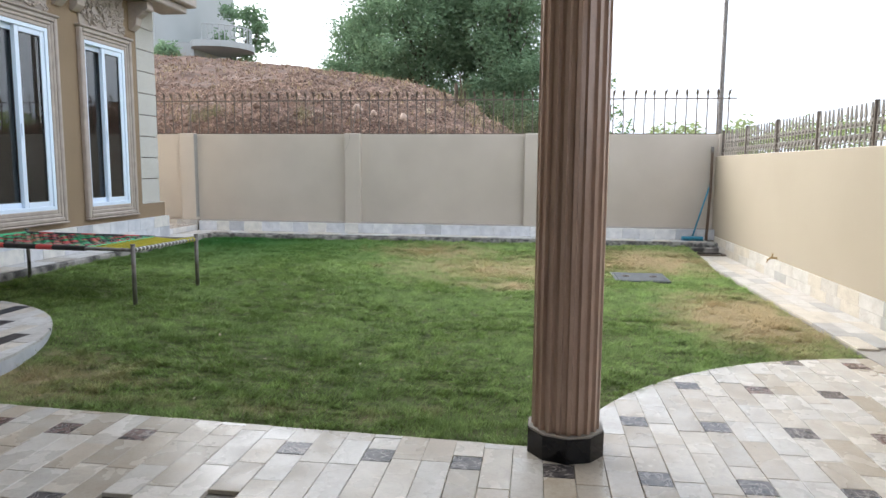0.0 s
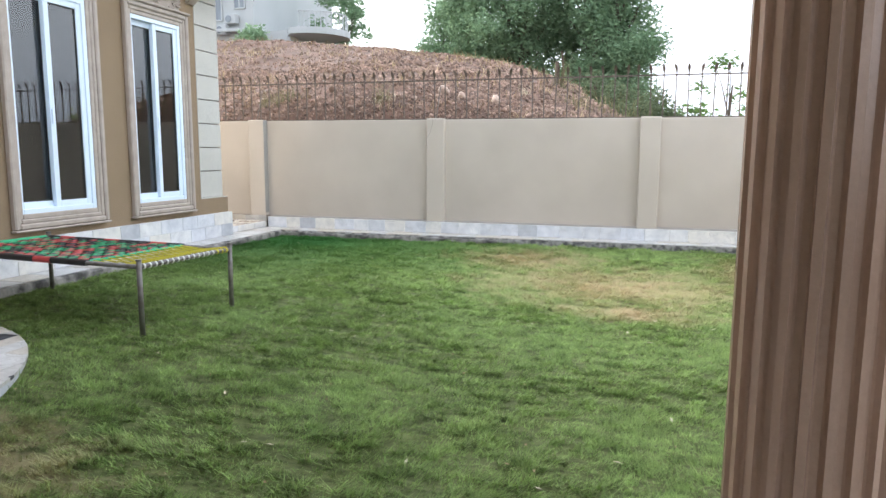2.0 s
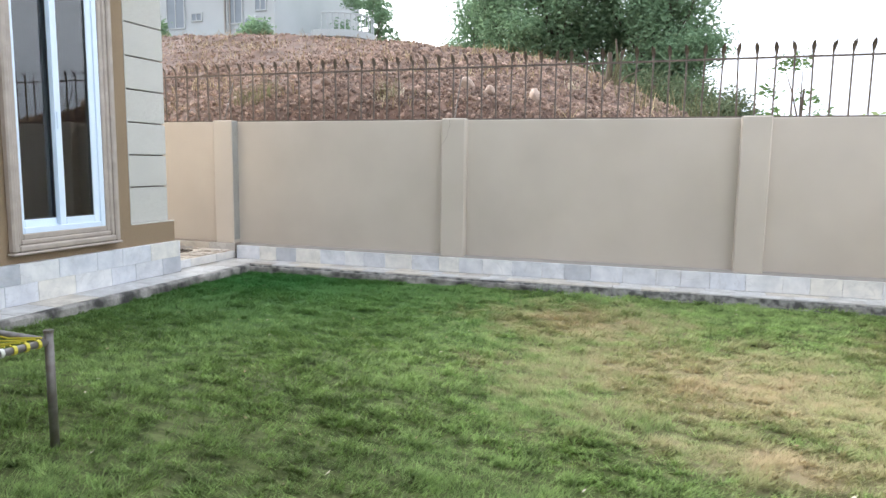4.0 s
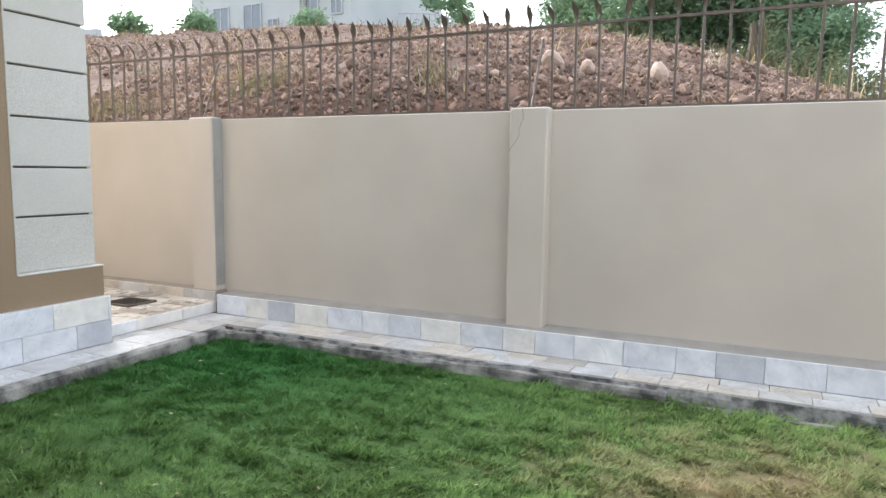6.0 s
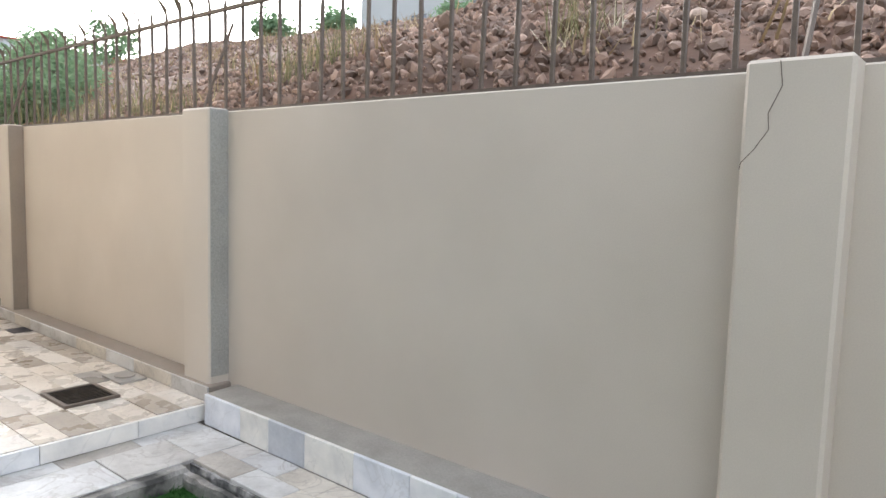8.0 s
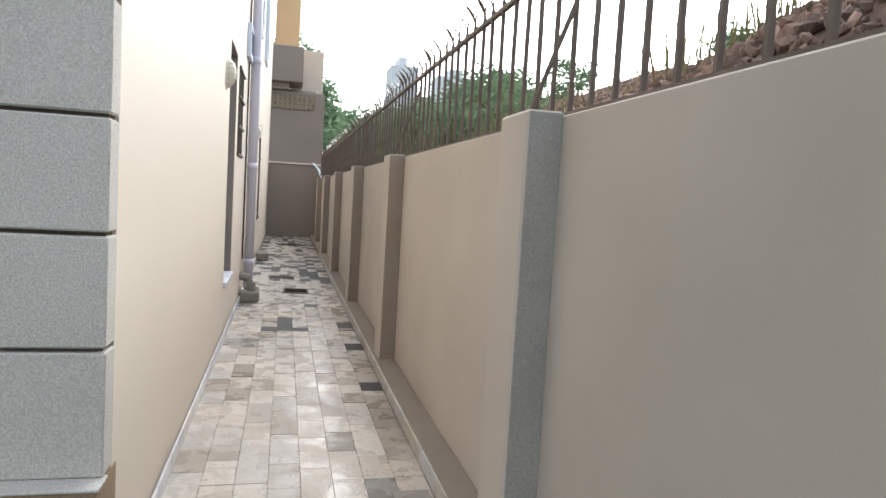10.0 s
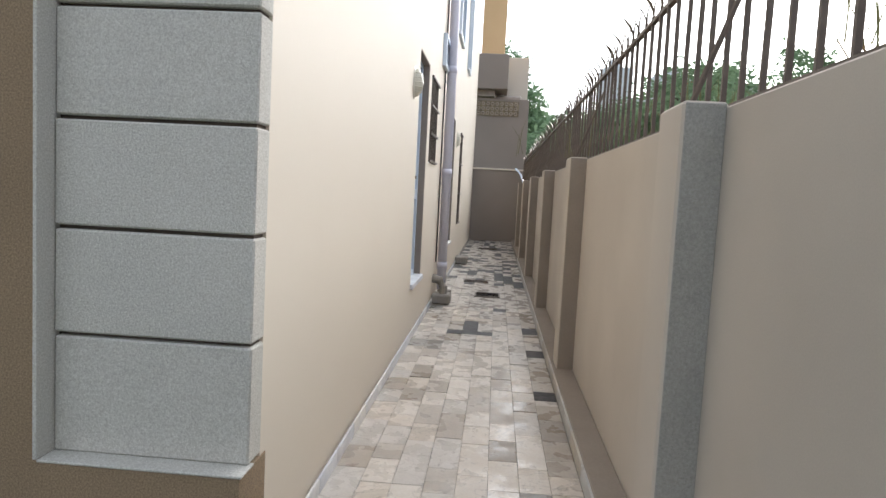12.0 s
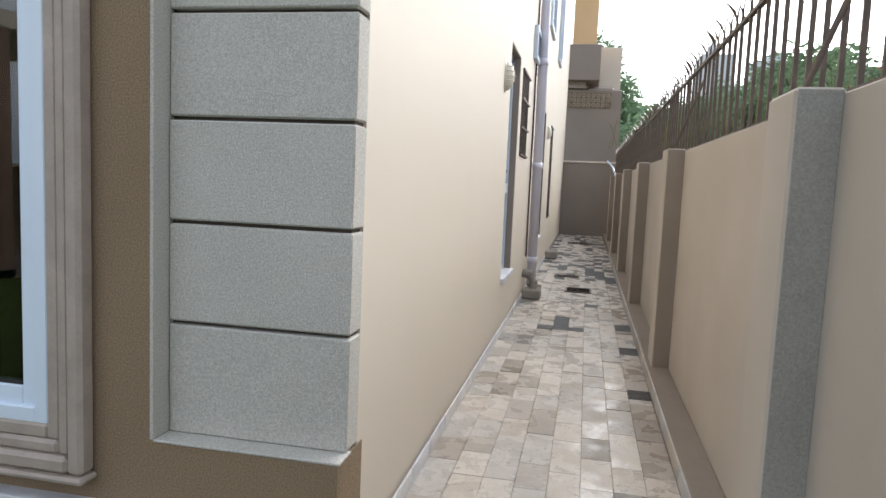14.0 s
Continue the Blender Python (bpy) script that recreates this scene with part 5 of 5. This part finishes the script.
def halve(p, q, inside):
    """Where the border of a region crosses the line from p to q."""
    a, b = (p, q) if inside(p) else (q, p)
    for _ in range(18):
        m = ((a[0] + b[0]) / 2, (a[1] + b[1]) / 2)
        if inside(m):
            a = m
        else:
            b = m
    return a


def in_disc(d):
    return lambda p: (p[0] - d[0]) ** 2 + (p[1] - d[1]) ** 2 < d[2] ** 2


def edge_y(x):
    return 3.07 - .05 * x


def below(p):
    return p[1] < edge_y(p[0])


def fine_rect(x0, y0, x1, y1):
    n = 3
    return ([(x0 + (x1 - x0) * q / n, y0) for q in range(n)] + [(x1, y0 + (y1 - y0) * q / n) for q in range(n)] +
            [(x1 - (x1 - x0) * q / n, y1) for q in range(n)] + [(x0, y1 - (y1 - y0) * q / n) for q in range(n)])


def pave_tile(parent, x0, y0, x1, y1, z, mat, region, gap=.0009):
    x0, y0, x1, y1 = x0 + gap, y0 + gap, x1 - gap, y1 - gap
    corners = [(x0, y0), (x1, y0), (x1, y1), (x0, y1)]
    dz = rng.normal(0, .0009)
    if all(region(p) for p in corners):
        lay("tile", parent, tile_mesh(x1 - x0, y1 - y0, .02, mat), Matrix.Translation(((x0 + x1) / 2, (y0 + y1) / 2, z - .02 + dz)))
        return
    poly = clip(fine_rect(x0, y0, x1, y1), region, halve)
    if len(poly) < 3:
        return
    a = sum(p[0] * q[1] - q[0] * p[1] for p, q in zip(poly, poly[1:] + poly[:1])) / 2
    if abs(a) < .0008:
        return
    part("tile", prism(poly, z - .02, z + dz), mat, parent)


porch = thing("paving_porch", "cream and tan stone strip paving with dark veined squares", "paving", kind="structure")
e_in, w_in = in_disc(DISC_E), in_disc(DISC_W)
tagged(part("terrace_bed", prism([(DISC_E[0] + (DISC_E[2] - .004) * math.cos(2 * math.pi * q / 90), DISC_E[1] + (DISC_E[2] - .004) * math.sin(2 * math.pi * q / 90)) for q in range(90) if DISC_E[0] + DISC_E[2] * math.cos(2 * math.pi * q / 90) < EAST_X], .0, PORCH_Z - .019), M_GROUT), "mortar bed of the rounded terrace", "floor", kind="structure")
S = .149


def porch_region(p):
    return p[0] < EAST_X - .03 and (below(p) or e_in(p))


for i in range(-29, 17):
    x = -.01 + S * i
    if i % 3 == 0:
        y = 2.065 - .05 * x - S / 2
        spans = [(2.0, y, M_PORCH)] if y > 2.02 else []
        while y < 5.4:
            spans += [(y, y + S, M_VEIN if not (i == -15) else M_PORCH), (y + S, y + 2 * S, M_PORCH) if i % 2 else (y + S, y + 3 * S, M_PORCH), (y + 2 * S, y + 5 * S, M_PORCH) if i % 2 else (y + 3 * S, y + 5 * S, M_PORCH)]
            y += .745
    else:
        y = 2.0 + .1 * (i * 7 % 5)
        spans = []
        while y < 5.4:
            ln = .298 if (i + int(y * 10)) % 4 else .447
            spans.append((y, y + ln, M_PORCH))
            y += ln
    for y0, y1, mat in spans:
        pave_tile(porch, x - S / 2, y0, x + S / 2, y1, PORCH_Z, mat, porch_region)
bm = bmesh.new()
for i in range(-52, 17):
    for j in range(14):
        x, y = -.01 + S * i, -3.6 + j * .4 + .13 * (i % 3)
        if y + .4 < 2.0 and x < EAST_X - .1:
            add_box(bm, (x - S / 2 + .002, y + .002, PORCH_Z - .02), (x + S / 2 - .002, y + .398, PORCH_Z))
tagged(part("paving_rest", bm, M_PORCH), "cream stone strip paving under the porch", "paving", kind="stuff")

west_disc = thing("paving_round", "rounded terrace of grey and white stone strips", "paving", kind="structure")
WZ = .318
part("bed", prism([(DISC_W[0] + (DISC_W[2] - .004) * math.cos(2 * math.pi * q / 80), DISC_W[1] + (DISC_W[2] - .004) * math.sin(2 * math.pi * q / 80)) for q in range(80)], .0, WZ - .019), M_MARBLE, west_disc)
for i in range(-7, 12):
    x = -5.9 + i * .155
    y = 3.0 + .12 * (i % 3)
    while y < 5.8:
        pave_tile(west_disc, x, y, x + .155, y + .4, WZ, M_DARK if (i * 5 + int(y * 4)) % 7 == 0 else M_SLAB, lambda p: w_in(p) and p[0] > -7.0)
        y += .4


def rough_curb(name, x0, y0, x1, y1, z0, z1, label, mat=None):
    """A broken cement edge between lawn and path."""
    along_x = abs(x1 - x0) > abs(y1 - y0)
    n = int(max(abs(x1 - x0), abs(y1 - y0)) / .05)
    bm = bmesh.new()
    rows = []
    for q in range(n + 1):
        s = q / n
        r = []
        for u, v in ((0, 0), (0, .5), (0, .92), (.15, 1), (.6, 1), (1, 1), (1, 0)):
            x = x0 + (x1 - x0) * (s if along_x else u)
            y = y0 + (y1 - y0) * (u if along_x else s)
            k = noise.noise((x * 6, y * 6, v * 5)) * .014 + noise.noise((x * 23, y * 23, v * 9)) * .007
            chip = -.035 * max(0, noise.noise((x * 3.3, y * 3.3, 2)) - .12) * (v > .8) * (u < .7)
            r.append(bm.verts.new((x + (0 if along_x else k), y + (k if along_x else 0), z0 + (z1 - z0) * v + (k * .4 + chip if v > .8 else 0))))
        rows.append(r)
    for a, b in zip(rows, rows[1:]):
        for q in range(6):
            bm.faces.new((a[q], b[q], b[q + 1], a[q + 1]))
    bmesh.ops.recalc_face_normals(bm, faces=bm.faces[:])
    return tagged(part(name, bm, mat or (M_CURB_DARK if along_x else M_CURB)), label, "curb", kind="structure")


rough_curb("curb_face", -6.72, 11.872, EAST_X, 11.892, .12, WALK_Z - .014, "dark broken cement face under the path slabs")
rough_curb("curb_north", -6.66, 11.795, -2.9, 11.838, .12, WALK_Z - .03, "narrow pale cement curb with black stains edging the lawn", M_CURB)
rough_curb("curb_north", -2.9, 11.79, EAST_X, 11.835, .12, .31, "low broken cement curb edging the lawn", M_CURB)
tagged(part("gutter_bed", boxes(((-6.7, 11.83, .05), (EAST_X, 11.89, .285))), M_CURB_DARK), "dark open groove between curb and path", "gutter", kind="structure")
rough_curb("curb_west", -6.62, 5.5, -6.69, 11.82, .12, WALK_Z - .008, "chipped grey cement curb edging the lawn")

beds = thing("path_bed", "mortar under the marble garden path", "path", kind="structure")
part("bed", boxes(((-7.02, 4.9, .05), (-6.69, 12.2, WALK_Z - .02)), ((-7.17, NORTH_Y + .003, .05), (-7.02, 12.2, WALK_Z - .003)), ((-6.69, 11.89, .05), (EAST_X, 12.2, WALK_Z - .02))), M_GROUT, beds)
part("bed", boxes(((1.97, 4.9, .05), (EAST_X, 11.83, .21))), M_GROUT, beds)

walk_w = thing("path_west", "white marble slab path along the house front", "path", kind="structure")
y = 5.0
while y < 12.15:
    ln = min((.45, .38, .5)[int(y * 10) % 3], 12.195 - y)
    lay("slab", walk_w, tile_mesh(.34, ln - .004, .02, M_SLAB), Matrix.Translation((-6.853, y + ln / 2, WALK_Z - .02 + rng.normal(0, .001))))
    y += ln
for q in range(3):
    lay("slab", walk_w, tile_mesh(.146, .396, .02, M_SLAB), Matrix.Translation((-7.097, 11.19 + q * .4, WALK_Z - .021)))
walk_n = thing("path_north", "white marble slab path along the boundary wall", "path", kind="structure")
for r in range(2):
    x = -6.685 - (.12 if r else 0)
    while x < EAST_X - .3:
        ln = (.34, .42, .30)[int(abs(x) * 10) % 3]
        a = max(x, -6.682)
        if x + ln > a + .05:
            lay("slab", walk_n, tile_mesh(x + ln - a - .004, .156, .02, M_SLAB), Matrix.Translation(((a + x + ln) / 2, 11.965 + r * .158, WALK_Z - .02 + rng.normal(0, .001))))
        x += ln
walk_e = thing("path_east", "white marble slab path along the sand-coloured wall", "path", kind="structure")
for r in range(3):
    y = 4.9 + .13 * r
    while y < 11.5:
        ln = (.42, .5, .36)[(int(y * 10) + r) % 3]
        if not e_in((2.06 + r * .17, y + .1)):
            lay("slab", walk_e, tile_mesh(.168, ln - .004, .02, M_CREAM), Matrix.Translation((2.06 + r * .172, y + ln / 2, .23 - .02 + rng.normal(0, .001))))
        y += ln

# marble facings
skirt_n = thing("baseboard_north", "white marble skirting with a dusty cement top", "skirting", kind="structure")
x = -7.1
while x < EAST_X - .02:
    ln = min((.30, .36, .26)[int(abs(x) * 7) % 3], EAST_X - .003 - x)
    lay("tile", skirt_n, tile_mesh(ln - .003, .18, .02, M_MARBLE), Matrix.Translation((x + ln / 2, 12.222, WALK_Z + .09)) @ Matrix.Rotation(radians(90), 4, 'X'))
    x += ln
bm = bmesh.new()
v = [bm.verts.new(p) for p in ((-7.1, 12.215, .3), (EAST_X, 12.215, .3), (EAST_X, 12.215, .579), (-7.1, 12.215, .579), (-7.1, WALL_Y, .3), (EAST_X, WALL_Y, .3), (EAST_X, WALL_Y, .592), (-7.1, WALL_Y, .592))]
for f in ((0, 1, 2, 3), (3, 2, 6, 7), (0, 3, 7, 4), (1, 5, 6, 2)):
    bm.faces.new([v[q] for q in f])
part("cement_fillet", bm, M_FILLET, skirt_n)
skirt_e = thing("baseboard_east", "two-row white marble skirting on the sand-coloured wall", "skirting", kind="structure")
for r in range(2):
    y = 3.0 + r * .15
    while y < WALL_Y - .3:
        ln = (.42, .48, .36)[(int(y * 5) + r) % 3]
        lay("tile", skirt_e, tile_mesh(.134, ln - .003, .02, M_CREAM), Matrix.Translation((EAST_X, y + ln / 2, .27 + r * .137)) @ Matrix.Rotation(radians(-90), 4, 'Y'))
        y += ln
plinth = thing("baseboard_house", "two-row white marble plinth of the house front", "skirting", kind="structure")
part("plinth_core", boxes(((FACE_X, -3, .2), (-7.042, NORTH_Y - .002, .765))), M_MARBLE, plinth)
for r in range(2):
    y = 5.0 + r * .2
    while y < NORTH_Y - .01:
        ln = min((.42, .34, .46)[(int(y * 5) + r) % 3], NORTH_Y - y)
        lay("tile", plinth, tile_mesh(.183, ln - .003, .022, M_MARBLE), Matrix.Translation((-7.042, y + ln / 2, WALK_Z + .093 + r * .185)) @ Matrix.Rotation(radians(90), 4, 'Y'))
        y += ln

# the passage: step, floor and ledge
tagged(part("floor_passage", boxes(((-26, NORTH_Y, 0), (-7.17, WALL_Y, ALLEY_Z - .012))), M_JOINT), "mortar bed of the passage floor", "floor", kind="structure")
step = thing("step", "white marble edged step into the passage", "step", kind="structure")
y = NORTH_Y + .004
for ln in (.34, .5, .42):
    ln = min(ln, 12.255 - y)
    lay("tile", step, tile_mesh(.098, ln - .003, .022, M_MARBLE), Matrix.Translation((-7.17, y + ln / 2, WALK_Z + .05)) @ Matrix.Rotation(radians(90), 4, 'Y'))
    y += ln
DARK_SPOTS = ((-12.33, 11.555, .73), (-12.04, 11.397, .18), (-12.04, 11.712, .18), (-12.3, 12.183, .32), (-11.26, 12.183, .28), (-13.55, 11.869, .22), (-9.95, 12.183, .22))
passage = thing("paving_passage", "tan, cream and grey polished stone strip paving", "paving", kind="structure")
far_tiles = {}
COLW = (12.262 - 11.005) / 8
for q in range(8):
    y0 = 11.005 + q * COLW
    x = -7.165
    while x > -25.9:
        ln = (.30, .45, .30, .38, .22, .30)[int(rng.integers(0, 6))]
        cy, dark = y0 + COLW / 2, False
        for a, b, length in DARK_SPOTS:
            start = a + length / 2
            if abs(cy - b) < .05 and x + .001 >= start > x - ln:
                dark = x - start < .04
                ln = length if dark else x - start
        cx = x - ln / 2
        dark = dark or (cx < -15.8 and rng.uniform() < .3)
        mat = M_DARK if dark else M_ALLEY
        z = ALLEY_Z - .012 + rng.normal(0, .0012)
        if x > -13.5:
            lay("tile", passage, tile_mesh(ln - .0016, COLW - .0016, .016, mat, .0014), Matrix.Translation((cx, cy, z)) @ Matrix.Rotation(rng.normal(0, .003), 4, 'Y') @ Matrix.Rotation(rng.normal(0, .003), 4, 'X'))
        else:
            far_tiles.setdefault(mat.name, (mat, bmesh.new()))
            add_box(far_tiles[mat.name][1], (x - ln + .002, y0 + .002, ALLEY_Z - .012), (x - .002, y0 + COLW - .002, ALLEY_Z + .004))
        x -= ln
for mat, bm in far_tiles.values():
    tagged(part("paving_far", bm, mat), "stone strip paving at the far end of the passage", "paving", kind="stuff")
ledge = thing("ledge_passage", "beige cement ledge with a marble strip along the passage", "ledge", kind="structure")
part("ledge_body", boxes(((-26, 12.275, ALLEY_Z - .1), (-7.17, WALL_Y + .002, ALLEY_Z + .095)), bevel=.008), M_LEDGE, ledge)
x = -7.17
while x > -20:
    ln = (.42, .5, .36)[int(abs(x) * 3) % 3]
    lay("tile", ledge, tile_mesh(ln - .003, .09, .012, M_SLAB), Matrix.Translation((x - ln / 2, 12.276, ALLEY_Z + .046)) @ Matrix.Rotation(radians(90), 4, 'X'))
    x -= ln
edge_n = thing("baseboard_passage", "low white marble strip at the foot of the side wall", "skirting", kind="structure")
x = -7.17
while x > -20:
    ln = (.42, .5, .36)[int(abs(x) * 4) % 3]
    lay("tile", edge_n, tile_mesh(ln - .003, .08, .012, M_MARBLE), Matrix.Translation((x - ln / 2, NORTH_Y + .0125, ALLEY_Z + .045)) @ Matrix.Rotation(radians(-90), 4, 'X'))
    x -= ln
